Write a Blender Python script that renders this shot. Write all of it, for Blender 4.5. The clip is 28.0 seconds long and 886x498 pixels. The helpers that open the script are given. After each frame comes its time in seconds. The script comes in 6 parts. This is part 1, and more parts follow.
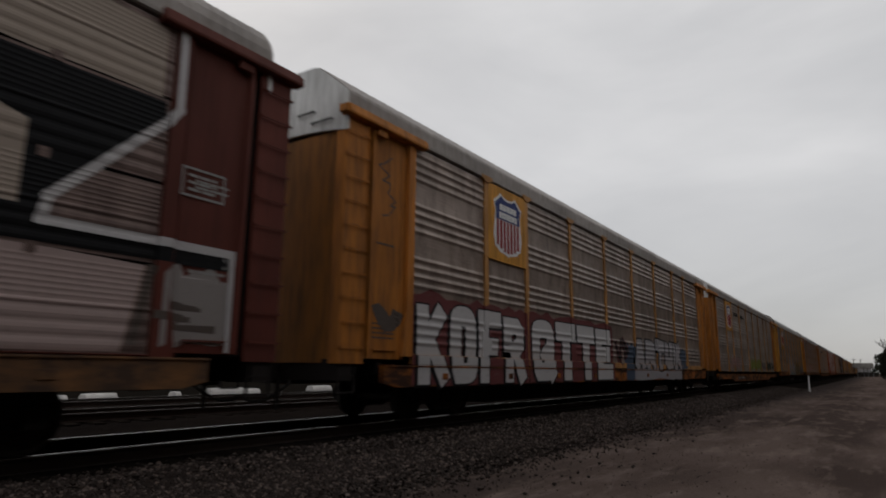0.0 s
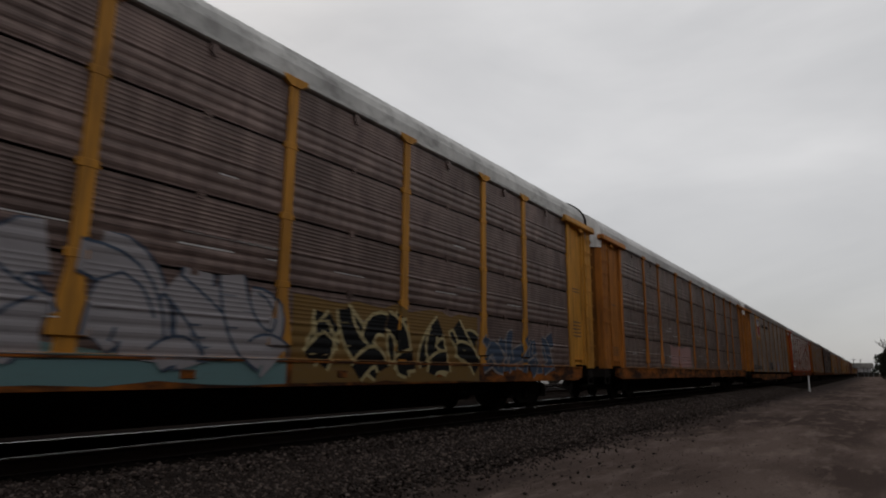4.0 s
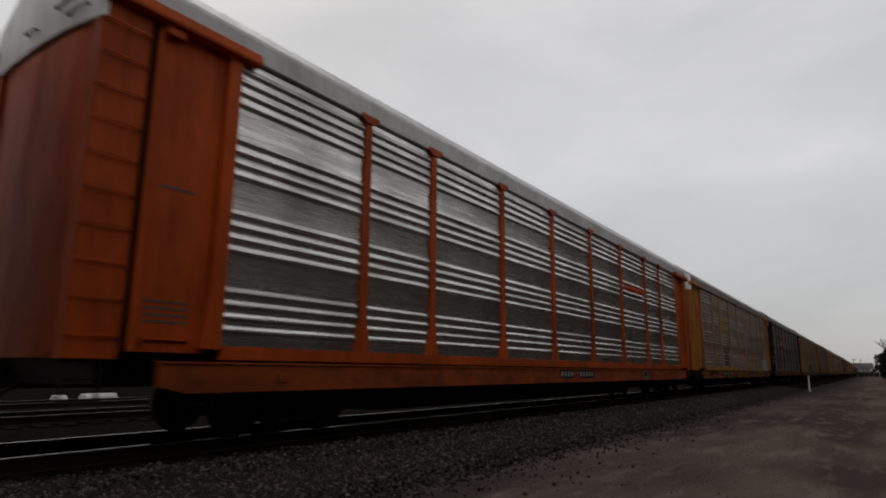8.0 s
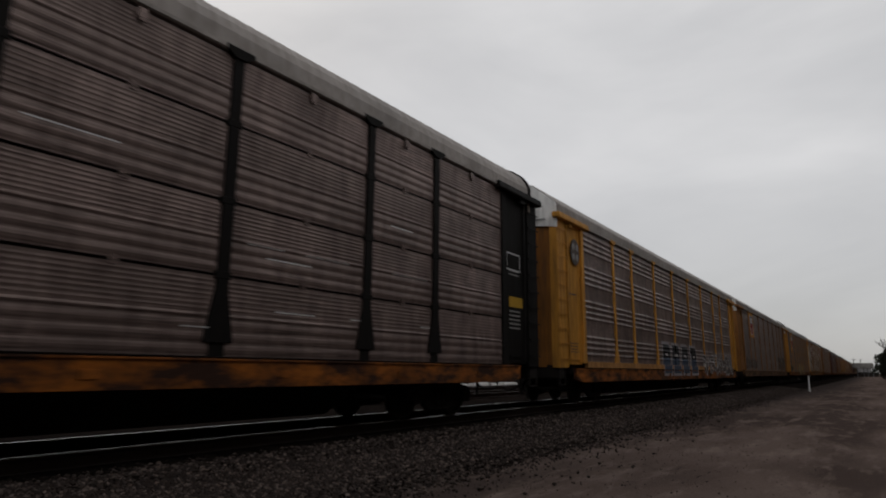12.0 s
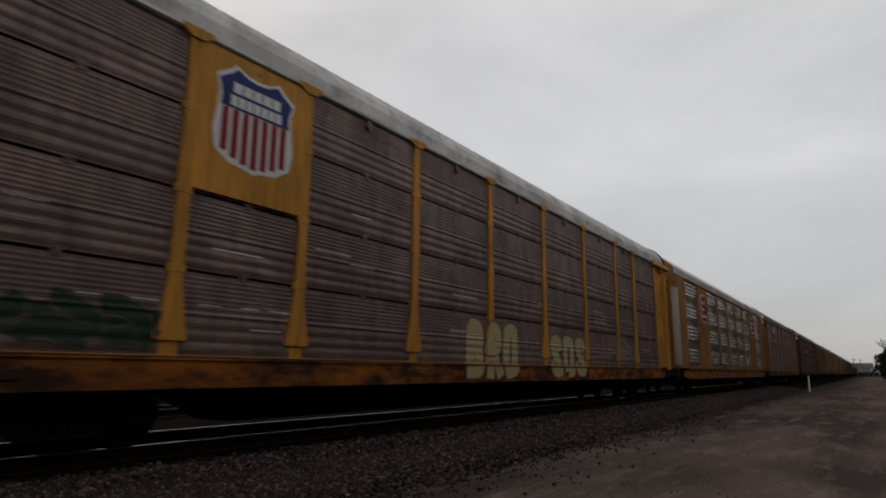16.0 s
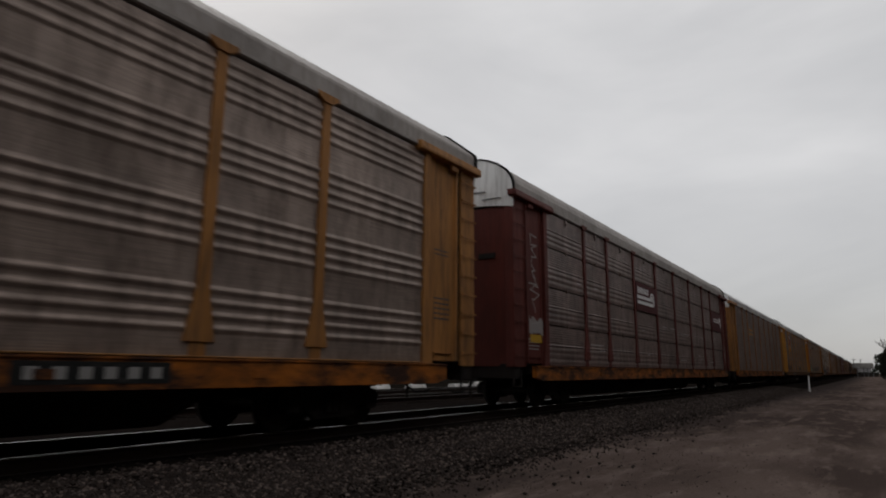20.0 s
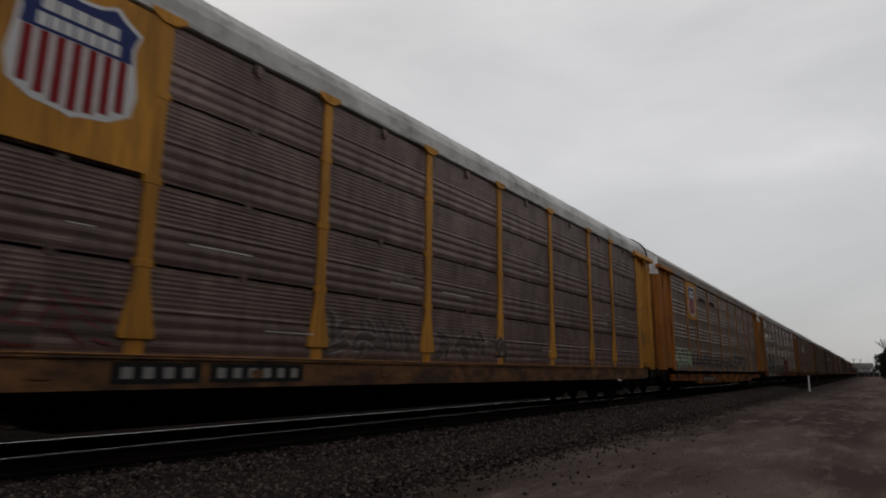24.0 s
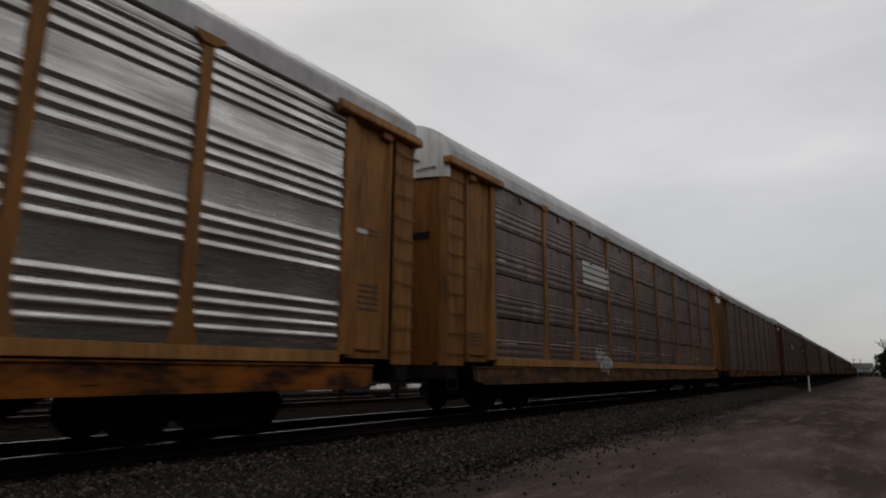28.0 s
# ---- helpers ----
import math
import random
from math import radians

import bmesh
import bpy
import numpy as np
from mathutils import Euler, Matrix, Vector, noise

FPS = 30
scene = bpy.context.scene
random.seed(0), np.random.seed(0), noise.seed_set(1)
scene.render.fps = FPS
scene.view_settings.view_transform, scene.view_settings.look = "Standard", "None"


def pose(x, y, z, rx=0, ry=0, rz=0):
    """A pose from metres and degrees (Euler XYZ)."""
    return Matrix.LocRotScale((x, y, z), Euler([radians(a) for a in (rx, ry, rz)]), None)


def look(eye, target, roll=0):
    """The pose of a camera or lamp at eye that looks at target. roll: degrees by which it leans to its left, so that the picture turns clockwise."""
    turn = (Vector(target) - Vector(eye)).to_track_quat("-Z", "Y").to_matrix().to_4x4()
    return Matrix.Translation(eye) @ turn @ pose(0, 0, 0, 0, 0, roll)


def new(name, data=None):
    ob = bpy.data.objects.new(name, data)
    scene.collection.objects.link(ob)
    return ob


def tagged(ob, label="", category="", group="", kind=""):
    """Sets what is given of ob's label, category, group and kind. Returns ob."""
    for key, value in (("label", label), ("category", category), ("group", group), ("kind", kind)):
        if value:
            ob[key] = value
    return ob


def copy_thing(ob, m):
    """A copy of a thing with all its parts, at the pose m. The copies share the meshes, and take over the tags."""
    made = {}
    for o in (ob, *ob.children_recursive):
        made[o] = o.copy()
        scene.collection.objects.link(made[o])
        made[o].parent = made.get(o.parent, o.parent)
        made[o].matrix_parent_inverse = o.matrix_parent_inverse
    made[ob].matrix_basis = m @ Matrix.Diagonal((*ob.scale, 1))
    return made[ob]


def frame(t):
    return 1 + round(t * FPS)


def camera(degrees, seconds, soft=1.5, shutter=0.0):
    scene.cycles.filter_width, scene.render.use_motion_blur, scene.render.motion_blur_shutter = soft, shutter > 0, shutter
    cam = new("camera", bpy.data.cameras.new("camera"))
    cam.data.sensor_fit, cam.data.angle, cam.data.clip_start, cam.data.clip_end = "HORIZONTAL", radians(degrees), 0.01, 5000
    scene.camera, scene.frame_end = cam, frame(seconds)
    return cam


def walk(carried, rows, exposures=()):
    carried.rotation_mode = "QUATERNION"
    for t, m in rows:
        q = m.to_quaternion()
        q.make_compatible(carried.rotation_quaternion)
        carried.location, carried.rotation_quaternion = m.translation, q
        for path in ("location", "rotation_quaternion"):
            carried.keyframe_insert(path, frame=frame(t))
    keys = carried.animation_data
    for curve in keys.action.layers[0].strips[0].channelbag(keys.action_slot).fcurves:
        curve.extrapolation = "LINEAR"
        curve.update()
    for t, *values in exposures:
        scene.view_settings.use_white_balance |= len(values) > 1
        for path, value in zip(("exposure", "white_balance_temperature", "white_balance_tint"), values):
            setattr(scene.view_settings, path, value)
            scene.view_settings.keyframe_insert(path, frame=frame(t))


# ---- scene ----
SPEED = 18.277
RAIL_Z = 0.44
FRAME_Z = 0.60
DROP = FRAME_Z - RAIL_Z
TRACK_X = -8.42
HALF = 1.55
BODY = 27.5

# ---- camera ----
cam = camera(72.0, 28.0, soft=1.9, shutter=0.13)
YAW, PITCH, ROLL = radians(34.594), radians(11.198), 0.506
EYE = Vector((0.0, 0.0, 1.405))
AIM = EYE + Vector((-math.sin(YAW) * math.cos(PITCH), math.cos(YAW) * math.cos(PITCH), math.sin(PITCH)))
walk(cam, [(0.0, look(EYE, AIM, ROLL)), (28.0, look(EYE, AIM, ROLL))], exposures=[(0.0, 0.0), (28.0, 0.0)])

# ---- world and sun ----
world = bpy.data.worlds.new("overcast")
scene.world = world
world.use_nodes = True
wn, wl = world.node_tree.nodes, world.node_tree.links
wn.clear()
w_out = wn.new("ShaderNodeOutputWorld")
w_add = wn.new("ShaderNodeAddShader")
w_sky = wn.new("ShaderNodeTexSky")
w_sky.sky_type, w_sky.sun_disc = "NISHITA", False
w_sky.sun_elevation, w_sky.sun_rotation = radians(38), radians(303)
w_bg1 = wn.new("ShaderNodeBackground")
w_bg1.inputs["Strength"].default_value = 0.008
w_bg2 = wn.new("ShaderNodeBackground")
w_bg2.inputs["Strength"].default_value = 0.64
w_tc = wn.new("ShaderNodeTexCoord")
w_map = wn.new("ShaderNodeMapping")
w_map.inputs["Scale"].default_value = (1.0, 1.0, 3.2)
w_map.inputs["Rotation"].default_value = (0.15, 0.1, 0.5)
w_noise = wn.new("ShaderNodeTexNoise")
w_noise.inputs["Scale"].default_value = 1.7
w_noise.inputs["Detail"].default_value = 5.0
w_noise.inputs["Roughness"].default_value = 0.5
w_noise.inputs["Distortion"].default_value = 0.4
w_ramp = wn.new("ShaderNodeValToRGB")
w_ramp.color_ramp.elements[0].position, w_ramp.color_ramp.elements[0].color = 0.33, (0.80, 0.795, 0.80, 1)
w_ramp.color_ramp.elements[1].position, w_ramp.color_ramp.elements[1].color = 0.68, (1.05, 1.035, 1.03, 1)
w_sep = wn.new("ShaderNodeSeparateXYZ")
w_hor = wn.new("ShaderNodeMapRange")
w_hor.inputs["From Min"].default_value, w_hor.inputs["From Max"].default_value = 0.0, 0.30
w_hor.inputs["To Min"].default_value, w_hor.inputs["To Max"].default_value = 0.66, 1.0
w_mul = wn.new("ShaderNodeVectorMath")
w_mul.operation = "MULTIPLY"
# the cloud is thinner, and so brighter, towards the veiled sun
w_dot = wn.new("ShaderNodeVectorMath")
w_dot.operation = "DOT_PRODUCT"
w_dot.inputs[1].default_value = Vector((-0.48, 0.12, 0.87)).normalized()
w_veil = wn.new("ShaderNodeMapRange")
w_veil.interpolation_type = "SMOOTHSTEP"
w_veil.inputs["From Min"].default_value, w_veil.inputs["From Max"].default_value = -0.20, 0.22
w_veil.inputs["To Min"].default_value, w_veil.inputs["To Max"].default_value = 0.85, 1.0
w_mul2 = wn.new("ShaderNodeVectorMath")
w_mul2.operation = "MULTIPLY"
wl.new(w_tc.outputs["Generated"], w_dot.inputs[0])
wl.new(w_dot.outputs["Value"], w_veil.inputs["Value"])
wl.new(w_veil.outputs["Result"], w_mul2.inputs[1])
wl.new(w_tc.outputs["Generated"], w_map.inputs["Vector"])
wl.new(w_map.outputs["Vector"], w_noise.inputs["Vector"])
wl.new(w_noise.outputs["Fac"], w_ramp.inputs["Fac"])
wl.new(w_tc.outputs["Generated"], w_sep.inputs["Vector"])
wl.new(w_sep.outputs["Z"], w_hor.inputs["Value"])
wl.new(w_ramp.outputs["Color"], w_mul.inputs[0])
wl.new(w_hor.outputs["Result"], w_mul.inputs[1])
wl.new(w_mul.outputs["Vector"], w_mul2.inputs[0])
wl.new(w_mul2.outputs["Vector"], w_bg2.inputs["Color"])
wl.new(w_sky.outputs["Color"], w_bg1.inputs["Color"])
wl.new(w_bg1.outputs["Background"], w_add.inputs[0])
wl.new(w_bg2.outputs["Background"], w_add.inputs[1])
wl.new(w_add.outputs["Shader"], w_out.inputs["Surface"])

sun = new("sun", bpy.data.lights.new("sun", "SUN"))
sun.data.energy, sun.data.angle, sun.data.color = 0.5, radians(25), (1.0, 0.97, 0.93)
sun.matrix_world = look((-70, 45, 65), (0, 0, 0))


# ---- materials ----
def tree(name):
    m = bpy.data.materials.new(name)
    m.use_nodes = True
    nt = m.node_tree
    return m, nt, nt.nodes["Principled BSDF"]


def coords(nt, scale=(1, 1, 1), world_space=False):
    """Scaled object coordinates with a random fourth value for each object."""
    tc = nt.nodes.new("ShaderNodeTexCoord")
    mp = nt.nodes.new("ShaderNodeMapping")
    mp.inputs["Scale"].default_value = scale
    if world_space:
        geo = nt.nodes.new("ShaderNodeNewGeometry")
        nt.links.new(geo.outputs["Position"], mp.inputs["Vector"])
    else:
        nt.links.new(tc.outputs["Object"], mp.inputs["Vector"])
    return mp.outputs["Vector"]


def noise_tex(nt, vec, scale, detail=4.0, rough=0.55, rnd=None):
    n = nt.nodes.new("ShaderNodeTexNoise")
    n.noise_dimensions = "4D"
    n.inputs["Scale"].default_value = scale
    n.inputs["Detail"].default_value = detail
    n.inputs["Roughness"].default_value = rough
    nt.links.new(vec, n.inputs["Vector"])
    if rnd is not None:
        nt.links.new(rnd, n.inputs["W"])
    return n.outputs["Fac"]


def random_w(nt, spread=40.0):
    info = nt.nodes.new("ShaderNodeObjectInfo")
    mul = nt.nodes.new("ShaderNodeMath")
    mul.operation = "MULTIPLY"
    mul.inputs[1].default_value = spread
    nt.links.new(info.outputs["Random"], mul.inputs[0])
    return mul.outputs[0], info.outputs["Random"]


def ramp(nt, fac, lo, hi, a=(0, 0, 0, 1), b=(1, 1, 1, 1)):
    r = nt.nodes.new("ShaderNodeValToRGB")
    r.color_ramp.elements[0].position, r.color_ramp.elements[0].color = lo, a
    r.color_ramp.elements[1].position, r.color_ramp.elements[1].color = hi, b
    nt.links.new(fac, r.inputs["Fac"])
    return r.outputs["Color"]


def mix(nt, fac, a, b):
    m = nt.nodes.new("ShaderNodeMix")
    m.data_type = "RGBA"
    for value, socket in ((fac, m.inputs[0]), (a, m.inputs[6]), (b, m.inputs[7])):
        if isinstance(value, (float, int)):
            socket.default_value = value
        elif isinstance(value, tuple):
            socket.default_value = (*value[:3], 1)
        else:
            nt.links.new(value, socket)
    return m.outputs[2]


def bump(nt, bsdf, fac, strength=0.3, distance=0.01):
    b = nt.nodes.new("ShaderNodeBump")
    b.inputs["Strength"].default_value = strength
    b.inputs["Distance"].default_value = distance
    nt.links.new(fac, b.inputs["Height"])
    nt.links.new(b.outputs["Normal"], bsdf.inputs["Normal"])


def worn(name, base, dirt=(0.05, 0.035, 0.025), rust=0.35, rough=0.6, metal=0.0, streak=(7, 7, 0.7), spread=0.25, dirt_lo=0.42, spec=0.18, lines=0.0, edge=0.33):
    """Painted or bare steel with grime streaks, stains and a slight change from piece to piece."""
    m, nt, bsdf = tree(name)
    w, rnd = random_w(nt)
    fine = noise_tex(nt, coords(nt, streak), 1.6, 6.0, 0.65, w)
    broad = noise_tex(nt, coords(nt, (0.8, 0.8, 0.5)), 1.2, 3.0, 0.5, w)
    grain = noise_tex(nt, coords(nt), 38.0, 3.0, 0.6, w)
    dark = tuple(c * (1 - spread) for c in base)
    light = tuple(min(1, c * (1 + spread * 0.6)) for c in base)
    col = mix(nt, ramp(nt, broad, 0.32, 0.68), dark, light)
    col = mix(nt, ramp(nt, fine, dirt_lo, dirt_lo + edge, (0, 0, 0, 1), (rust, rust, rust, 1)), col, dirt)
    speck = ramp(nt, grain, 0.60, 0.72, (0, 0, 0, 1), (0.35, 0.35, 0.35, 1))
    col = mix(nt, speck, col, tuple(c * 0.55 for c in base))
    if lines:
        # fine pressed lines and perforations along the sheet, stronger in some patches
        fl = noise_tex(nt, coords(nt, (0.5, 0.9, 26)), 2.2, 3.0, 0.6, w)
        where = noise_tex(nt, coords(nt, (0.5, 0.8, 1.6)), 1.1, 2.0, 0.5, w)
        amount = mix(nt, ramp(nt, where, 0.36, 0.62), (0.25, 0.25, 0.25), (1.0, 1.0, 1.0))
        shade = ramp(nt, fl, 0.40, 0.64, (1 - 0.45 * lines,) * 3 + (1,), (1 + 0.55 * lines,) * 3 + (1,))
        mul = nt.nodes.new("ShaderNodeVectorMath")
        mul.operation = "MULTIPLY"
        nt.links.new(col, mul.inputs[0])
        nt.links.new(mix(nt, amount, (1.0, 1.0, 1.0), shade), mul.inputs[1])
        col = mul.outputs[0]
    nt.links.new(col, bsdf.inputs["Base Color"])
    rr = ramp(nt, fine, 0.3, 0.8, (rough * 0.8,) * 3 + (1,), (min(1, rough * 1.35),) * 3 + (1,))
    nt.links.new(rr, bsdf.inputs["Roughness"])
    bsdf.inputs["Metallic"].default_value = metal
    bsdf.inputs["Specular IOR Level"].default_value = spec
    bump(nt, bsdf, broad, 0.25, 0.03 if metal < 0.9 else 0.004)
    return m


def paint(name, base, wear=0.3, under=(0.16, 0.15, 0.14), rough=0.55):
    """Sprayed or stencilled paint with worn gaps showing the metal below."""
    m, nt, bsdf = tree(name)
    w, rnd = random_w(nt)
    fine = noise_tex(nt, coords(nt, (2, 2, 6)), 2.6, 6.0, 0.7, w)
    col = mix(nt, ramp(nt, fine, 0.52, 0.75, (0, 0, 0, 1), (wear, wear, wear, 1)), base, under)
    nt.links.new(col, bsdf.inputs["Base Color"])
    bsdf.inputs["Roughness"].default_value = rough
    bsdf.inputs["Specular IOR Level"].default_value = 0.1
    return m


DIRT = (0.06, 0.045, 0.035)
M = {}
M["yellow"] = worn("yellow wagon paint", (0.48, 0.176, 0.030), DIRT, 0.75, spread=0.3)
M["yellow_bright"] = worn("clean yellow wagon paint", (0.62, 0.285, 0.042), DIRT, 0.65)
M["yellow_dull"] = worn("faded yellow wagon paint", (0.36, 0.160, 0.045), DIRT, 0.85, spread=0.3)
M["yellow_far"] = worn("grimy yellow paint darkened for far wagons", (0.20, 0.105, 0.04), DIRT, 0.8, spread=0.3)
M["yellow_end_shaded"] = worn("yellow end paint darkened for gap shade", (0.31, 0.125, 0.026), DIRT, 0.8, spread=0.3)
M["yellow_post"] = worn("grimy yellow post paint", (0.52, 0.252, 0.082), DIRT, 0.8, spread=0.3)
M["orange"] = worn("orange wagon paint", (0.46, 0.068, 0.004), (0.10, 0.020, 0.008), 0.6, spread=0.32)
M["maroon"] = worn("dark maroon wagon paint", (0.11, 0.026, 0.020), (0.04, 0.022, 0.02), 0.5)
M["redbrown"] = worn("red brown wagon paint", (0.125, 0.032, 0.022), (0.05, 0.025, 0.02), 0.45)
M["black"] = worn("black wagon paint", (0.012, 0.011, 0.0105), (0.022, 0.017, 0.014), 0.4, spec=0.06)
M["kcs"] = worn("ochre wagon paint", (0.35, 0.165, 0.042), (0.13, 0.055, 0.028), 0.6, spread=0.3)
M["steel_grey"] = worn("weathered galvanised sheet", (0.310, 0.240, 0.202), (0.085, 0.058, 0.045), 0.80, 0.40, 0.34, (2.5, 2.5, 0.9), 0.32, spec=0.3, lines=0.35)
M["steel_brown"] = worn("rusty brown galvanised sheet", (0.200, 0.139, 0.122), (0.065, 0.041, 0.037), 0.75, 0.46, 0.25, (2.5, 2.5, 0.9), 0.32, spec=0.3, lines=0.7)
M["steel_violet"] = worn("grimy grey brown sheet", (0.220, 0.160, 0.142), (0.065, 0.042, 0.037), 0.75, 0.42, 0.32, (2.5, 2.5, 0.9), 0.32, spec=0.3, lines=0.7)
M["steel_bright"] = worn("bright galvanised sheet", (0.68, 0.66, 0.635), (0.20, 0.18, 0.16), 0.80, 0.28, 0.95, (2.5, 0.3, 4.5), 0.3, 0.40, lines=0.5)
M["roof_grey"] = worn("dull galvanised roof sheet", (0.32, 0.288, 0.266), (0.16, 0.134, 0.118), 0.6, 0.55, 0.15, (2, 5, 2))
M["roof_pale"] = worn("pale galvanised roof sheet", (0.58, 0.57, 0.56), (0.30, 0.28, 0.265), 0.55, 0.5, 0.15, (2, 5, 2))
M["roof_patchy"] = worn("peeling painted roof sheet", (0.55, 0.54, 0.52), (0.10, 0.09, 0.085), 0.9, 0.5, 0.1, (1.5, 1.2, 1.5), 0.3, 0.47)
M["white"] = worn("dirty white paint", (0.80, 0.80, 0.79), (0.20, 0.18, 0.16), 0.5)
M["cream"] = worn("dirty beige paint", (0.38, 0.30, 0.235), (0.14, 0.10, 0.075), 0.6)
M["grime"] = worn("grimy black running gear steel", (0.020, 0.017, 0.016), (0.03, 0.022, 0.017), 0.5, 0.85, spec=0.15)
M["inside"] = worn("near-black for unlit interior and hoses", (0.02, 0.018, 0.017), (0.01, 0.01, 0.01), 0.5, 0.9)
M["sill_yellow"] = worn("grimy yellow sill paint", (0.40, 0.124, 0.015), (0.028, 0.015, 0.012), 0.96, 0.7, 0.0, (2, 0.8, 2), 0.35, 0.36, edge=0.22)
M["sill_orange"] = worn("grimy orange sill paint", (0.33, 0.060, 0.008), (0.04, 0.022, 0.015), 0.7, 0.65, 0.0, (2, 1.2, 2), 0.3, 0.40)
M["sill_brown"] = worn("rusty brown sill paint", (0.235, 0.112, 0.045), (0.055, 0.036, 0.028), 0.92, 0.7, 0.0, (2, 0.9, 2), 0.35, 0.36, edge=0.22)
M["sill_ochre"] = worn("grimy ochre sill paint", (0.34, 0.135, 0.03), (0.05, 0.03, 0.02), 0.85, 0.7, 0.0, (2, 0.8, 2), 0.3, 0.46, edge=0.2)
M["strip"] = worn("stained pale corner paint", (0.52, 0.47, 0.40), (0.16, 0.12, 0.09), 0.7)
M["wheel"] = worn("worn wheel steel", (0.04, 0.034, 0.03), (0.02, 0.017, 0.014), 0.5, 0.6, 0.4)
for key, rgb in {"p_white": (0.50, 0.48, 0.48), "p_black": (0.010, 0.010, 0.011), "p_blue2": (0.06, 0.085, 0.13),
                 "p_darkred": (0.17, 0.018, 0.025), "p_dullred": (0.15, 0.045, 0.045), "p_pink": (0.40, 0.24, 0.23), "p_lime": (0.22, 0.26, 0.05),
                 "p_green": (0.028, 0.048, 0.032), "p_pale": (0.28, 0.25, 0.24), "p_yellow2": (0.20, 0.12, 0.04), "p_orange": (0.52, 0.19, 0.025),
                 "p_cream": (0.46, 0.38, 0.20), "p_teal": (0.16, 0.27, 0.28), "p_silver": (0.34, 0.32, 0.335), "p_grey": (0.26, 0.25, 0.25),
                 "p_violet": (0.24, 0.21, 0.26), "p_mint": (0.36, 0.42, 0.30), "p_umber": (0.045, 0.033, 0.034), "p_mud": (0.10, 0.08, 0.07), "p_wood": (0.36, 0.295, 0.245), "p_rose": (0.40, 0.305, 0.285)}.items():
    M[key] = paint("sprayed " + key[2:] + " paint", rgb, 0.06 if key == "p_black" else 0.3)
for key, rgb in {"d_white": (0.72, 0.71, 0.70), "d_red": (0.26, 0.022, 0.026), "d_blue": (0.035, 0.05, 0.16), "d_yellow": (0.60, 0.28, 0.035),
                 "d_black": (0.02, 0.02, 0.02), "d_orange": (0.46, 0.06, 0.018), "d_label": (0.46, 0.27, 0.03), "d_grey": (0.30, 0.29, 0.28),
                 "d_plate": (0.20, 0.04, 0.025), "d_maroon": (0.07, 0.018, 0.02)}.items():
    M[key] = paint("enamel " + key[2:] + " marking", rgb, 0.22)


# ---- mesh helpers ----
def box(bm, x0, x1, y0, y1, z0, z1):
    vs = [bm.verts.new(p) for p in ((x0, y0, z0), (x1, y0, z0), (x1, y1, z0), (x0, y1, z0), (x0, y0, z1), (x1, y0, z1), (x1, y1, z1), (x0, y1, z1))]
    for f in ((0, 3, 2, 1), (4, 5, 6, 7), (0, 1, 5, 4), (1, 2, 6, 5), (2, 3, 7, 6), (3, 0, 4, 7)):
        bm.faces.new([vs[i] for i in f])
    return vs


def prism(bm, outline, axis, a, b):
    """A closed outline of two coordinates, drawn out along an axis from a to b."""
    def place(p, d):
        return {"x": (d, p[0], p[1]), "y": (p[0], d, p[1]), "z": (p[0], p[1], d)}[axis]
    va = [bm.verts.new(place(p, a)) for p in outline]
    vb = [bm.verts.new(place(p, b)) for p in outline]
    n = len(outline)
    bm.faces.new(va), bm.faces.new(vb[::-1])
    for i in range(n):
        bm.faces.new((va[i], vb[i], vb[(i + 1) % n], va[(i + 1) % n]))


def turned(bm, profile, axis_y0, steps=20):
    """A profile of (radius, x) turned about the x axis."""
    rings = []
    for r, x in profile:
        rings.append([bm.verts.new((x, r * math.cos(2 * math.pi * i / steps), r * math.sin(2 * math.pi * i / steps))) for i in range(steps)])
    for a, b in zip(rings, rings[1:]):
        for i in range(steps):
            bm.faces.new((a[i], a[(i + 1) % steps], b[(i + 1) % steps], b[i]))
    bm.faces.new(rings[0]), bm.faces.new(rings[-1][::-1])


def finish(name, bm, bevel=0.0):
    if bevel:
        bmesh.ops.bevel(bm, geom=list(bm.edges), offset=bevel, segments=1, affect="EDGES", clamp_overlap=True)
    bmesh.ops.recalc_face_normals(bm, faces=bm.faces)
    me = bpy.data.meshes.new(name)
    bm.to_mesh(me)
    bm.free()
    me.materials.append(None)
    return me


CACHE = {}


def shared(key, maker):
    if key not in CACHE:
        CACHE[key] = maker()
    return CACHE[key]


def put(name, me, material, parent, m=None, label=""):
    """One mesh object under a thing or part; the material sits on the object."""
    ob = new(name, me)
    ob.material_slots[0].link = "OBJECT"
    ob.material_slots[0].material = material
    ob.parent = parent
    ob.matrix_basis = m if m is not None else Matrix()
    if label:
        ob["label"] = label
    return ob


def part(name, bm, material, parent, label="", m=None, bevel=0.0):
    return put(name, finish(name, bm, bevel), material, parent, m, label)


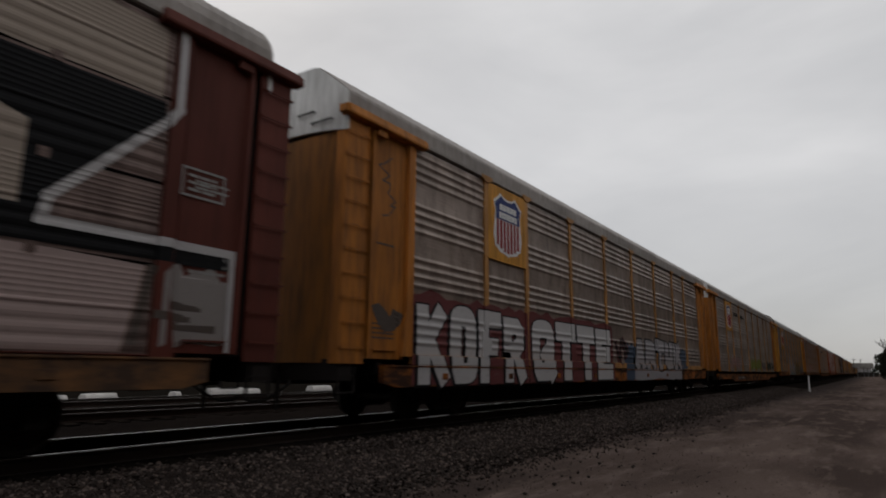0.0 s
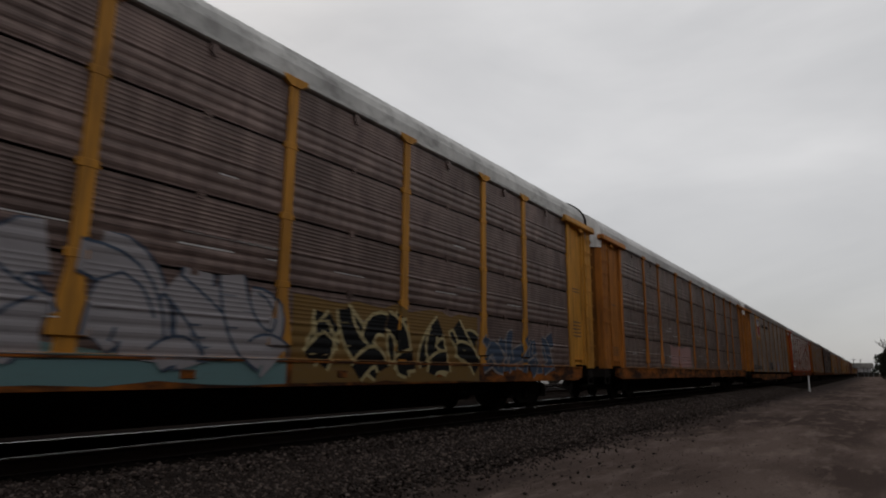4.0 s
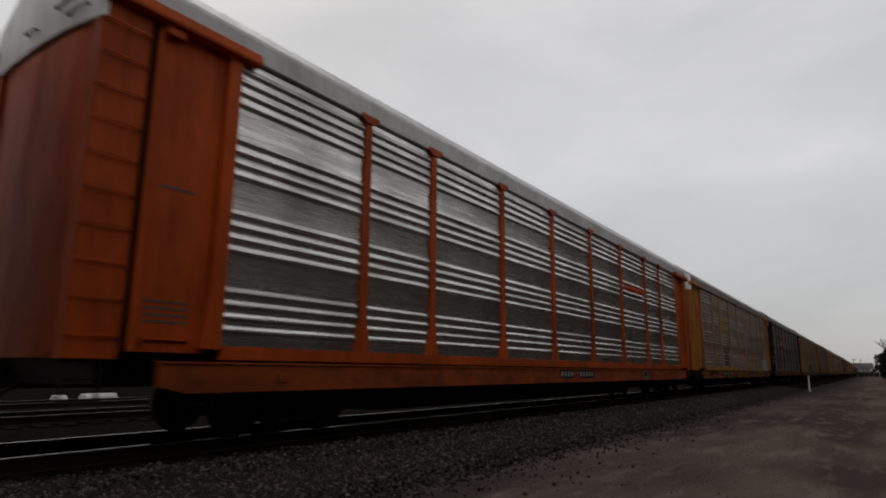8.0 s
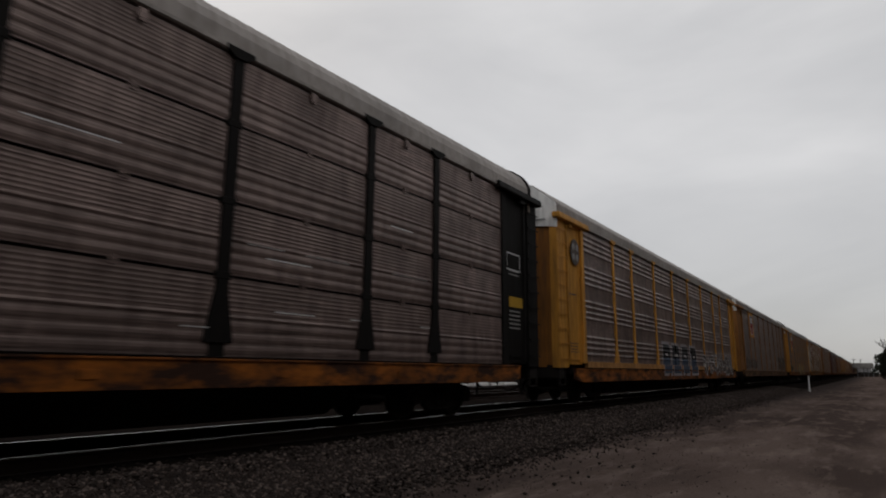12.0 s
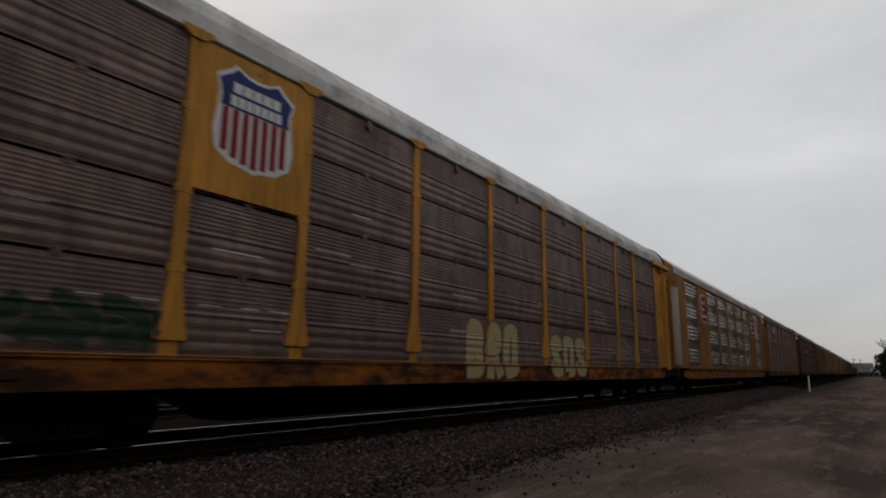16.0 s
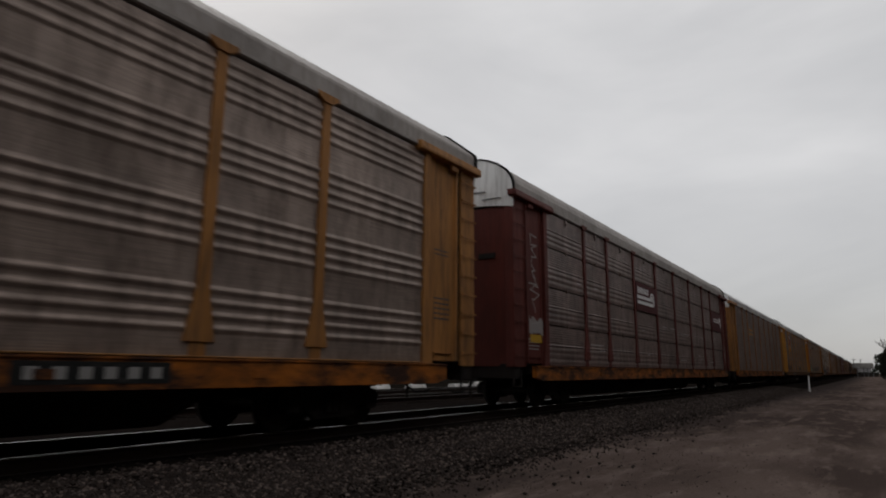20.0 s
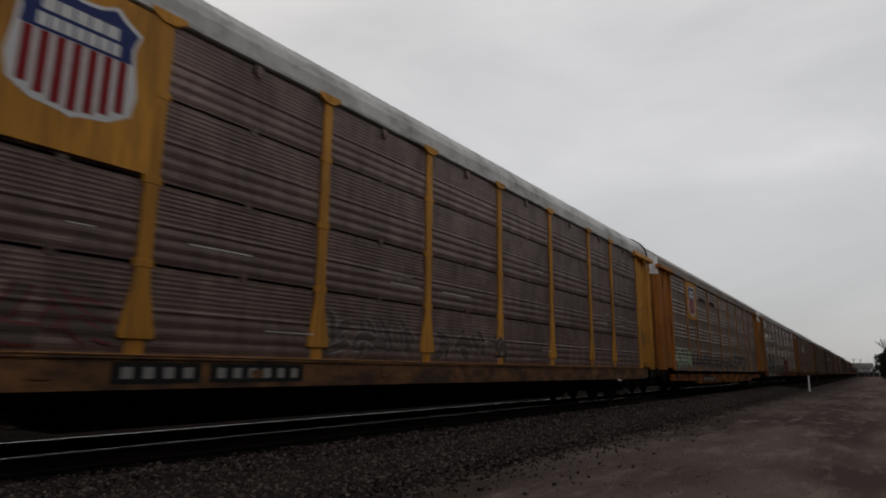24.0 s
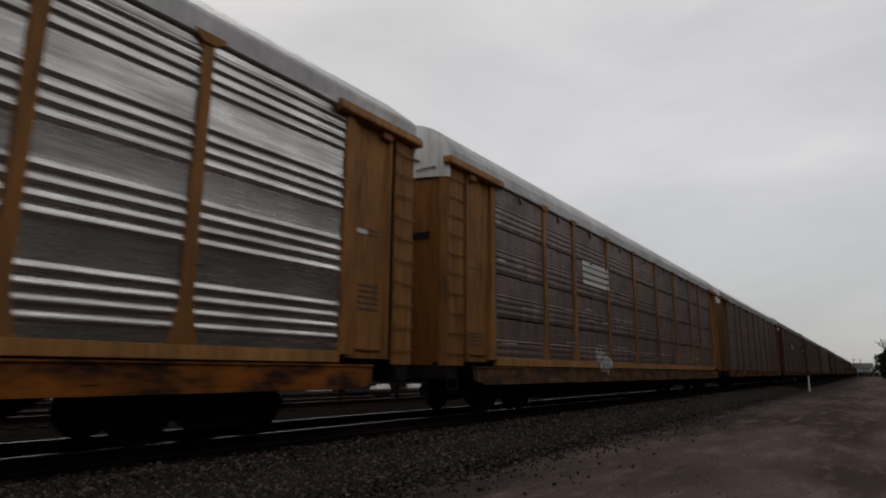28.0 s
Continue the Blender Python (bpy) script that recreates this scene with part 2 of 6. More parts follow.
# ---- wagon pieces, in a wagon's own space: y runs from the leading end (negative) to the trailing end, z from the rail head ----
POSTS = [4.65, 6.65, 9.49, 12.33, 15.17, 18.01, 20.85, 22.85]
EDGES = [1.95] + POSTS + [25.55]
TOP = 5.10
RIB_HALF = 0.070
RIBS = [s + 0.168 * i for s in (1.29, 2.36, 3.41, 4.45) for i in range(4)]
FLATS = [(a + 0.504 + RIB_HALF, b - RIB_HALF) for a, b in ((1.29, 2.36), (2.36, 3.41), (3.41, 4.45))]
ROWS = [(4.13, 5.10), (3.03, 4.09), (2.02, 2.99)]
ROOFS = {"slatted": [(0.0, 5.20), (0.012, 5.44), (0.08, 5.61), (0.22, 5.79), (0.45, 5.96), (0.72, 6.09), (0.95, 6.16), (1.25, 6.20), (1.55, 6.22)],
         "ribbed": [(0.0, 5.20), (0.0, 5.47), (0.02, 5.53), (0.06, 5.57), (0.42, 5.87), (0.73, 6.12), (0.80, 6.155), (0.90, 6.175), (1.55, 6.20)]}


def arch(style, inset=0.0, drop=0.0):
    """The roof's outline from the near eave over the crown to the far eave."""
    half = [(HALF - inset - d, z - drop) for d, z in ROOFS[style]]
    return half + [(-x, z) for x, z in half[-2::-1]]


def rib_offset(style, z):
    """How far the sheet stands out at the height z."""
    if style == "ribbed":
        for c in RIBS:
            d = abs(z - c)
            if d < RIB_HALF:
                return 0.0115 * (1 + math.cos(d / RIB_HALF * math.pi))
        for lo, hi in FLATS:
            if lo < z < hi:
                return -0.005 * (1 - (2 * (z - lo) / (hi - lo) - 1) ** 2)
        return 0.0
    best = 0.0
    for c, half, out in SLAT_LINES:
        d = abs(z - c)
        if d < half:
            best = max(best, out * math.cos(d / half * math.pi / 2))
    return best


def slat_lines():
    """Each row of slats: fine pressed lines above, a ledge, and three broad flutes below."""
    lines = []
    for lo, hi in ROWS + [(0.95, 1.98)]:
        h = hi - lo
        lines += [(hi - 0.03 - 0.060 * h * (i + 0.5), 0.022 * h, 0.0045) for i in range(7)]
        lines += [(lo + 0.50 * h, 0.030, 0.015)]
        lines += [(lo + f * h, 0.062 * h, 0.011) for f in (0.385, 0.235, 0.085)]
    return lines


SLAT_LINES = slat_lines()


def rib_breaks(style, lo, hi):
    out = set()
    if style == "ribbed":
        for c in RIBS:
            out.update(c + RIB_HALF * k for k in (-1.0, -0.75, -0.5, -0.25, 0.0, 0.25, 0.5, 0.75, 1.0))
        for a, b in FLATS:
            out.update(a + (b - a) * k / 6 for k in range(1, 6))
    else:
        for c, half, _ in SLAT_LINES:
            out.update(c + half * k for k in ((-1.0, 0.0, 1.0) if half < 0.03 else (-1.0, -0.6, 0.0, 0.6, 1.0)))
    return sorted(z for z in out if lo + 0.004 < z < hi - 0.004)


SHEET = 1.515


def sheet_mesh(style, width, lo, hi):
    """A pressed side sheet: its ribs run along it, its back is flat."""
    def make():
        zs = [lo] + rib_breaks(style, lo, hi) + [hi]
        outline = [(SHEET + rib_offset(style, z), z) for z in zs]
        outline += [(SHEET - 0.03, hi), (SHEET - 0.03, lo)]
        bm = bmesh.new()
        prism(bm, outline, "y", -width / 2, width / 2)
        return finish("panel", bm)
    return shared(("sheet", style, round(width, 3), lo, hi), make)


FOOT = {"deep": 0.90, "flat": 1.12, "low": 0.84}
FLANGE = {"deep": 0.18, "flat": 0.02, "low": 0.055}


def post_mesh(sill, flare=True, tabs=False):
    """A side post that flares into a wide foot; tabs clasp the rows of slats."""
    def make():
        bm = bmesh.new()
        foot = FOOT[sill]
        if not flare:
            box(bm, 1.49, 1.572, -0.08, 0.08, 0.98, 5.13)
            return finish("post", bm, 0.006)
        prism(bm, [(-0.086, 5.12), (-0.086, foot + 0.72), (-0.112, foot + 0.58), (-0.215, foot + 0.06), (-0.215, foot), (0.215, foot), (0.215, foot + 0.06), (0.112, foot + 0.58), (0.086, foot + 0.72), (0.086, 5.12)], "x", 1.49, 1.557)
        prism(bm, [(-0.24, 5.215), (-0.24, 5.15), (-0.09, 5.06), (0.09, 5.06), (0.24, 5.15), (0.24, 5.215)], "x", 1.50, 1.585)
        if tabs:
            for z in (4.11, 3.01, 2.0):
                box(bm, 1.50, 1.562, -0.12, 0.12, z - 0.05, z + 0.05)
        if sill == "flat":
            box(bm, 1.49, 1.53, -0.12, 0.12, 0.93, foot + 0.01)
        return finish("post", bm, 0.006)
    return shared(("post", sill, flare, tabs), make)


def flange_mesh(sill, zb):
    """The painted angle along the foot of the sheets."""
    def make():
        bm = bmesh.new()
        e = BODY / 2
        low = zb - FLANGE[sill]
        out = 1.545 if sill == "low" else 1.574
        prism(bm, [(1.46, zb + 0.005), (out, zb - 0.005), (out, low + 0.01), (out - 0.007, low), (1.46, low)], "y", -e + 1.96, e - 1.96)
        return finish("sill_flange", bm)
    return shared(("flange", sill, zb), make)


def roof_mesh(y0, y1, style):
    def make():
        prof = arch(style)
        bm = bmesh.new()
        n = 92
        ys = []
        for i in range(n):
            a = y0 + (y1 - y0) * i / n
            w = (y1 - y0) / n
            ys += [(a, 0.0), (a + w * 0.62, 0.0), (a + w * 0.72, 0.006), (a + w * 0.90, 0.006)]
        ys.append((y1, 0.0))
        rows = []
        for y, lift in ys:
            rows.append([bm.verts.new((x * (1 + lift * 0.4 / HALF) if abs(x) > 1.4 else x, y, z + lift * (1 if z > 5.3 else 0))) for x, z in prof])
        for a, b in zip(rows, rows[1:]):
            for i in range(len(prof) - 1):
                bm.faces.new((a[i], a[i + 1], b[i + 1], b[i]))
        # underside
        inner = [[bm.verts.new((x * 0.975, y, z - 0.05)) for x, z in prof] for y in (y0, y1)]
        for i in range(len(prof) - 1):
            bm.faces.new((inner[0][i], inner[1][i], inner[1][i + 1], inner[0][i + 1]))
            bm.faces.new((rows[0][i], inner[0][i], inner[0][i + 1], rows[0][i + 1]))
            bm.faces.new((rows[-1][i], rows[-1][i + 1], inner[1][i + 1], inner[1][i]))
        for i in (0, len(prof) - 1):
            bm.faces.new([r[i] for r in rows] + [inner[1][i], inner[0][i]])
        return finish("roof", bm)
    return shared(("roof", y0, y1, style), make)


def cap_mesh(low, style):
    """The arched end sheet above the doors, with its curved lower edge."""
    def make():
        prof = arch(style, 0.01, 0.012)
        n = 10
        lower = []
        for i in range(n + 1):
            x = -1.54 + 3.08 * i / n
            lower.append((x, low + 0.14 * (1 - (x / 1.54) ** 2)))
        bm = bmesh.new()
        prism(bm, prof + lower, "y", -0.03, 0.03)
        return finish("end_cap", bm)
    return shared(("cap", low, style), make)


def rim_mesh(style):
    """A narrow hoop along the end of the roof."""
    def make():
        prof = arch(style)
        bm = bmesh.new()
        rows = []
        for y, k in ((-0.05, 0.0), (-0.05, 0.035), (0.05, 0.035), (0.05, 0.0)):
            rows.append([bm.verts.new((x * (1 + k / HALF), y, z + k * (0.3 if z < 5.5 else 1.0))) for x, z in prof])
        for a, b in zip(rows, rows[1:] + rows[:1]):
            for i in range(len(prof) - 1):
                bm.faces.new((a[i], a[i + 1], b[i + 1], b[i]))
        bm.faces.new([r[0] for r in rows]), bm.faces.new([r[-1] for r in rows][::-1])
        return finish("roof_rim", bm)
    return shared(("rim", style), make)


def door_mesh(low, high):
    """One leaf of the end doors, slightly bowed, with a folded edge."""
    def make():
        bm = bmesh.new()
        outer, inner = [], []
        for i in range(7):
            x = 0.015 + 1.50 * i / 6
            bow = 0.10 * (x / 1.52) ** 3
            outer.append((x, -0.06 + bow))
            inner.append((x, 0.0 + bow))
        prism(bm, outer + inner[::-1], "z", low, high)
        return finish("end_door", bm)
    return shared(("door", low, high), make)


def corner_mesh(low):
    """The flat ladder plate at a body corner, folded round to the end."""
    def make():
        bm = bmesh.new()
        prism(bm, [(1.30, 0.05), (1.505, 0.05), (1.525, 0.07), (1.525, 0.60), (1.545, 0.605), (1.545, 0.625), (1.495, 0.625), (1.495, 0.09), (1.30, 0.09)], "z", low - 0.06, 5.06)
        return finish("corner_post", bm)
    return shared(("corner", low), make)


def rung_mesh():
    def make():
        bm = bmesh.new()
        box(bm, 1.562, 1.580, 0.06, 0.60, -0.009, 0.009)
        box(bm, 1.52, 1.578, 0.050, 0.066, -0.013, 0.013)
        box(bm, 1.52, 1.578, 0.585, 0.605, -0.022, 0.022)
        return finish("rung", bm)
    return shared("rung", make)


def pocket_mesh(low):
    """The tall flat sheet beside the ladder behind which the end door slides."""
    def make():
        bm = bmesh.new()
        prism(bm, [(1.44, 0.735), (1.535, 0.735), (1.535, 0.80), (1.485, 0.815), (1.475, 0.83), (1.475, 1.62), (1.487, 1.625), (1.487, 1.695), (1.475, 1.70), (1.475, 1.76), (1.44, 1.76)], "z", low, 5.08)
        box(bm, 1.47, 1.515, 0.90, 1.52, low + 0.14, low + 0.165)
        box(bm, 1.47, 1.50, 0.90, 0.93, low + 0.05, low + 0.14)
        box(bm, 1.47, 1.50, 1.49, 1.52, low + 0.05, low + 0.14)
        return finish("door_pocket", bm)
    return shared(("pocket", low), make)


def end_post_mesh(zb):
    def make():
        bm = bmesh.new()
        prism(bm, [(1.755, 5.10), (1.755, zb + 0.75), (1.64, zb), (1.64, zb - 0.05), (1.955, zb - 0.05), (1.955, 5.10)], "x", 1.48, 1.562)
        return finish("end_post", bm, 0.006)
    return shared(("endpost", zb), make)


def header_mesh():
    """The door rail that juts out under the eaves over the end bay."""
    def make():
        bm = bmesh.new()
        prism(bm, [(1.45, 5.06), (1.66, 5.06), (1.67, 5.10), (1.64, 5.24), (1.45, 5.24)], "y", -0.02, 2.22)
        box(bm, 1.46, 1.63, -0.09, -0.02, 5.08, 5.22)
        box(bm, 1.52, 1.60, 0.80, 1.05, 4.93, 5.06)
        return finish("door_rail", bm, 0.008)
    return shared("header", make)


def sill_mesh(kind):
    """A side sill; the low kind rises over the bogies."""
    def make():
        bm = bmesh.new()
        e = BODY / 2
        if kind == "low":
            outline = [(-e + 1.3, 0.70), (-e + 1.3, 0.42), (-e + 5.2, 0.42), (-e + 5.9, 0.26), (e - 5.9, 0.26), (e - 5.2, 0.42), (e - 1.3, 0.42), (e - 1.3, 0.70)]
            prism(bm, outline, "x", 1.44, 1.565)
            box(bm, 1.42, 1.585, -e + 1.3, e - 1.3, 0.665, 0.70)
        else:
            lo, hi = (0.49, 0.875) if kind == "deep" else (0.55, 0.92)
            outline = [(-e + 1.15, hi), (-e + 1.15, lo + 0.08), (-e + 1.5, lo), (e - 1.5, lo), (e - 1.15, lo + 0.08), (e - 1.15, hi)]
            prism(bm, outline, "x", 1.44, 1.565)
            box(bm, 1.42, 1.585, -e + 1.15, e - 1.15, hi - 0.03, hi)
            for i in range(9):
                y = -e + 3.0 + (BODY - 6.0) * i / 8
                box(bm, 1.56, 1.58, y - 0.10, y + 0.10, lo + 0.12, hi - 0.14)
        return finish("side_sill", bm, 0.004)
    return shared(("sill", kind), make)


def underframe_mesh():
    def make():
        bm = bmesh.new()
        e = BODY / 2
        box(bm, -0.35, 0.35, -e + 0.1, e - 0.1, 0.55, 0.95)
        prism(bm, [(-e + 5.3, 0.60), (-e + 6.4, 0.02), (e - 6.4, 0.02), (e - 5.3, 0.60)], "x", -0.42, 0.42)
        box(bm, -1.42, 1.42, -e + 0.12, e - 0.12, 0.955, 1.02)
        for i in range(15):
            y = -e + 1.2 + (BODY - 2.4) * i / 14
            box(bm, -1.40, 1.40, y - 0.07, y + 0.07, 0.72, 0.95)
        box(bm, -1.48, 1.48, -e + 0.1, -e + 0.42, 0.62, 0.96)
        box(bm, -1.48, 1.48, e - 0.42, e - 0.1, 0.62, 0.96)
        # brake gear
        box(bm, 0.5, 1.1, -2.2, -0.9, 0.36, 0.72)
        box(bm, 0.55, 0.95, 1.4, 2.1, 0.40, 0.74)
        return finish("underframe", bm)
    return shared("underframe", make)


def shade_core_mesh():
    """A solid near-black box behind the sheets, coloured as the shade inside the wagon."""
    def make():
        bm = bmesh.new()
        e = BODY / 2 - 0.14
        box(bm, -1.42, 1.42, -e, e, 1.03, 5.18)
        return finish("inner_hull", bm)
    return shared("core", make)


def eave_mesh():
    def make():
        bm = bmesh.new()
        e = BODY / 2
        prism(bm, [(1.44, 5.135), (1.545, 5.135), (1.575, 5.155), (1.575, 5.205), (1.44, 5.205)], "y", -e + 2.2, e - 2.2)
        return finish("eave_rail", bm)
    return shared("eave", make)


def bracket_mesh():
    def make():
        bm = bmesh.new()
        box(bm, 1.53, 1.56, -0.06, 0.06, 4.99, 5.115)
        box(bm, 1.53, 1.565, -0.03, 0.03, 4.94, 5.0)
        return finish("hanger", bm)
    return shared("bracket", make)


def lug_mesh():
    """A small plate that bridges the gap between two rows of slats."""
    def make():
        bm = bmesh.new()
        box(bm, 1.50, 1.532, -0.055, 0.055, -0.055, 0.06)
        box(bm, 1.53, 1.545, -0.018, 0.018, -0.018, 0.018)
        return finish("lug", bm)
    return shared("lug", make)


def stirrup_mesh():
    """A bent bar step below a body corner."""
    def make():
        bm = bmesh.new()
        prism(bm, [(0.10, 0.98), (0.10, 0.42), (0.50, 0.42), (0.50, 0.98), (0.475, 0.98), (0.475, 0.445), (0.125, 0.445), (0.125, 0.98)], "x", 1.45, 1.49)
        box(bm, 1.40, 1.49, 0.10, 0.50, 0.68, 0.70)
        return finish("stirrup_step", bm)
    return shared("stirrup", make)


def hose_mesh():
    """The air hose that sags beside the coupler."""
    def make():
        bm = bmesh.new()
        pts = [Vector((0.42, 0.15, 0.62)), Vector((0.40, -0.10, 0.45)), Vector((0.32, -0.32, 0.30)), Vector((0.20, -0.52, 0.28)), Vector((0.10, -0.62, 0.36))]
        for a, b in zip(pts, pts[1:]):
            d = (b - a).normalized()
            s1 = d.cross(Vector((0.3, 0.2, 1))).normalized()
            s2 = d.cross(s1)
            ra, rb = [[bm.verts.new(q + (s1 * math.cos(t) + s2 * math.sin(t)) * 0.025) for t in (0, 1.26, 2.51, 3.77, 5.03)] for q in (a, b)]
            for i in range(5):
                bm.faces.new((ra[i], ra[(i + 1) % 5], rb[(i + 1) % 5], rb[i]))
        return finish("air_hose", bm)
    return shared("hose", make)


def coupler_mesh():
    def make():
        bm = bmesh.new()
        box(bm, -0.11, 0.11, -0.62, 0.2, 0.62, 0.86)
        prism(bm, [(-0.16, -0.62), (-0.20, -0.42), (0.16, -0.36), (0.20, -0.55), (0.08, -0.60), (0.05, -0.50), (-0.04, -0.52)], "z", 0.58, 0.90)
        box(bm, 0.45, 0.50, -0.25, -0.20, 0.15, 0.65)
        return finish("coupler", bm)
    return shared("coupler", make)


WHEEL_R = 0.42


def wheelset_mesh():
    def make():
        bm = bmesh.new()
        prof = [(0.07, -1.02), (0.09, -0.80), (0.19, -0.79), (0.20, -0.765), (0.33, -0.755), (0.36, -0.79), (0.415, -0.79), (0.42, -0.70), (0.445, -0.69), (0.445, -0.665),
                (0.36, -0.665), (0.33, -0.70), (0.20, -0.69), (0.18, -0.64), (0.085, -0.63)]
        turned(bm, prof + [(r, -x) for r, x in prof[::-1]], 0)
        # balance marks so that the turning can be seen
        for s in (-1, 1):
            box(bm, s * 0.80 - 0.01, s * 0.80 + 0.01, 0.22, 0.30, -0.04, 0.04)
        return finish("wheelset", bm)
    return shared("wheelset", make)


def frame_mesh():
    """A cast bogie side frame with its spring window and journal boxes."""
    def make():
        bm = bmesh.new()
        outer = [(-1.15, 0.50), (-1.05, 0.62), (-0.70, 0.66), (-0.30, 0.76), (0.30, 0.76), (0.70, 0.66), (1.05, 0.62), (1.15, 0.50), (1.12, 0.36), (0.78, 0.34),
                 (0.66, 0.40), (0.40, 0.17), (-0.40, 0.17), (-0.66, 0.40), (-0.78, 0.34), (-1.12, 0.36)]
        prism(bm, outer, "x", 0.93, 1.07)
        for i in range(-1, 2):
            turned_z(bm, 1.09, 0.16 * i, 0.27, 0.56, 0.065)
        for y in (-0.89, 0.89):
            box(bm, 0.90, 1.14, y - 0.13, y + 0.13, 0.30, 0.55)
        return finish("side_frame", bm, 0.008)
    return shared("frame", make)


def turned_z(bm, x, y, z0, z1, r, steps=8):
    prism(bm, [(x + r * math.cos(2 * math.pi * i / steps), y + r * math.sin(2 * math.pi * i / steps)) for i in range(steps)], "z", z0, z1)


def bolster_mesh():
    def make():
        bm = bmesh.new()
        box(bm, -1.0, 1.0, -0.20, 0.20, 0.40, 0.68)
        box(bm, -0.25, 0.25, -0.30, 0.30, 0.60, 0.75 + DROP)
        box(bm, -0.95, 0.95, -0.16, 0.16, 0.66, 0.80 + DROP)
        return finish("bogie", bm, 0.01)
    return shared("bolster", make)


# ---- markings that follow the relief of a wagon's near side ----
def relief(spec, u, z):
    zb = spec["zb"]
    if u < 1.76 or u > BODY - 1.76:
        return 1.476 if 0.75 < u < 1.60 or 0.75 < BODY - u < 1.60 else 1.496
    if u < 1.96 or u > BODY - 1.96:
        return 1.562
    for p in spec["posts"]:
        if z > spec["foot"] and (abs(u - p) < 0.098 or (abs(u - p) < 0.2015 and z < zb + 0.55)):
            return 1.576 if z < zb else 1.558
    if z < zb - 0.005:
        return 1.575 if z > zb - spec["flange"] - 0.005 else 1.566
    return SHEET + rib_offset(spec["style"], z)


def conform(spec, shapes, lift=0.004):
    """Flat shapes of (u, z, layer, slot) laid onto the ribs, posts and sill."""
    bm = bmesh.new()
    for outline, layer, slot in shapes:
        try:
            f = bm.faces.new([bm.verts.new((layer, u - BODY / 2, z)) for u, z in outline])
            f.material_index = slot
        except ValueError:
            pass
    bmesh.ops.remove_doubles(bm, verts=list(bm.verts), dist=1e-6)
    us = [v.co.y + BODY / 2 for v in bm.verts]
    zs = [v.co.z for v in bm.verts]
    u0, u1, z0, z1 = min(us), max(us), min(zs), max(zs)
    cuts = [((0, 0, z), (0, 0, 1)) for z in rib_breaks(spec["style"], max(z0, spec["zb"]), z1)]
    cuts += [((0, 0, spec["zb"] + d), (0, 0, 1)) for d in (-spec["flange"] - 0.01, -spec["flange"], -0.012, 0.0) if z0 < spec["zb"] < z1]
    cuts += [((0, 0, spec["zb"] + d), (0, 0, 1)) for d in (0.545, 0.555)]
    for p in spec["posts"]:
        if u0 - 0.2 < p < u1 + 0.2:
            for w in (-0.24, -0.23, -0.208, -0.195, -0.104, -0.092, 0.092, 0.104, 0.195, 0.208, 0.23, 0.24):
                cuts.append(((0, p + w - BODY / 2, 0), (0, 1, 0)))
    for e in (1.605, 1.755, 1.765, 1.955, 1.965):
        for u in (e, BODY - e):
            if u0 < u < u1:
                cuts.append(((0, u - BODY / 2, 0), (0, 1, 0)))
    for co, no in cuts:
        bmesh.ops.bisect_plane(bm, geom=list(bm.verts) + list(bm.edges) + list(bm.faces), plane_co=co, plane_no=no, dist=1e-5)
    for v in bm.verts:
        v.co.x = relief(spec, v.co.y + BODY / 2, v.co.z) + lift + v.co.x
    for f in bm.faces:
        if f.normal.x < 0:
            f.normal_flip()
    return bm


def marking(name, spec, wagon, shapes, mats, label="", lift=0.004):
    bm = conform(spec, shapes, lift)
    me = bpy.data.meshes.new(name)
    bm.to_mesh(me)
    bm.free()
    for m in mats:
        me.materials.append(M[m])
    ob = new(name, me)
    ob.parent = wagon
    if label:
        ob["label"] = label
    return ob


def rect(u0, u1, z0, z1, layer=0.0, slot=0):
    return ([(u0, z0), (u1, z0), (u1, z1), (u0, z1)], layer, slot)


# strokes on a grid of eight by eight, a wave marks a rounded stroke
GLYPHS = {"A": ["00 38 58 80", "23 63"], "D": ["00 08 58 86 82 50 00"], "E": ["88 08 00 80", "04 64"], "F": ["00 08 88", "04 64"], "K": ["00 08", "78 14", "25 80"],
          "N": ["00 08 80 88"], "O": ["~10 70 81 87 78 18 07 01 10"], "Q": ["~10 70 81 87 78 18 07 01 10", "53 80"], "R": ["00 08 68 87 85 64 04", "44 80"],
          "S": ["~87 78 18 07 15 73 81 70 10 01"], "T": ["08 88", "48 40"], "U": ["~08 01 10 70 81 88"], "B": ["00 08 68 87 85 64 04 64 83 81 70 00"],
          "M": ["00 08 44 88 80"], "H": ["00 08", "80 88", "04 84"], "P": ["00 08 68 87 85 64 04"], "Y": ["08 44 88", "44 40"], "Z": ["08 88 00 80"], "X": ["08 80", "88 00"]}


def stroke(a, b, t):
    (x0, z0), (x1, z1) = a, b
    dx, dz = x1 - x0, z1 - z0
    n = math.hypot(dx, dz) or 1.0
    ex, ez = dx / n * t / 2, dz / n * t / 2
    px, pz = -dz / n * t / 2, dx / n * t / 2
    return [(x0 - ex + px, z0 - ez + pz), (x0 - ex - px, z0 - ez - pz), (x1 + ex - px, z1 + ez - pz), (x1 + ex + px, z1 + ez + pz)]


def rounded(pts):
    """Cuts the corners of a line twice."""
    for _ in range(2):
        out = [pts[0]]
        for p, q in zip(pts, pts[1:]):
            out += [(p[0] * 0.75 + q[0] * 0.25, p[1] * 0.75 + q[1] * 0.25), (p[0] * 0.25 + q[0] * 0.75, p[1] * 0.25 + q[1] * 0.75)]
        pts = out + [pts[-1]]
    return pts


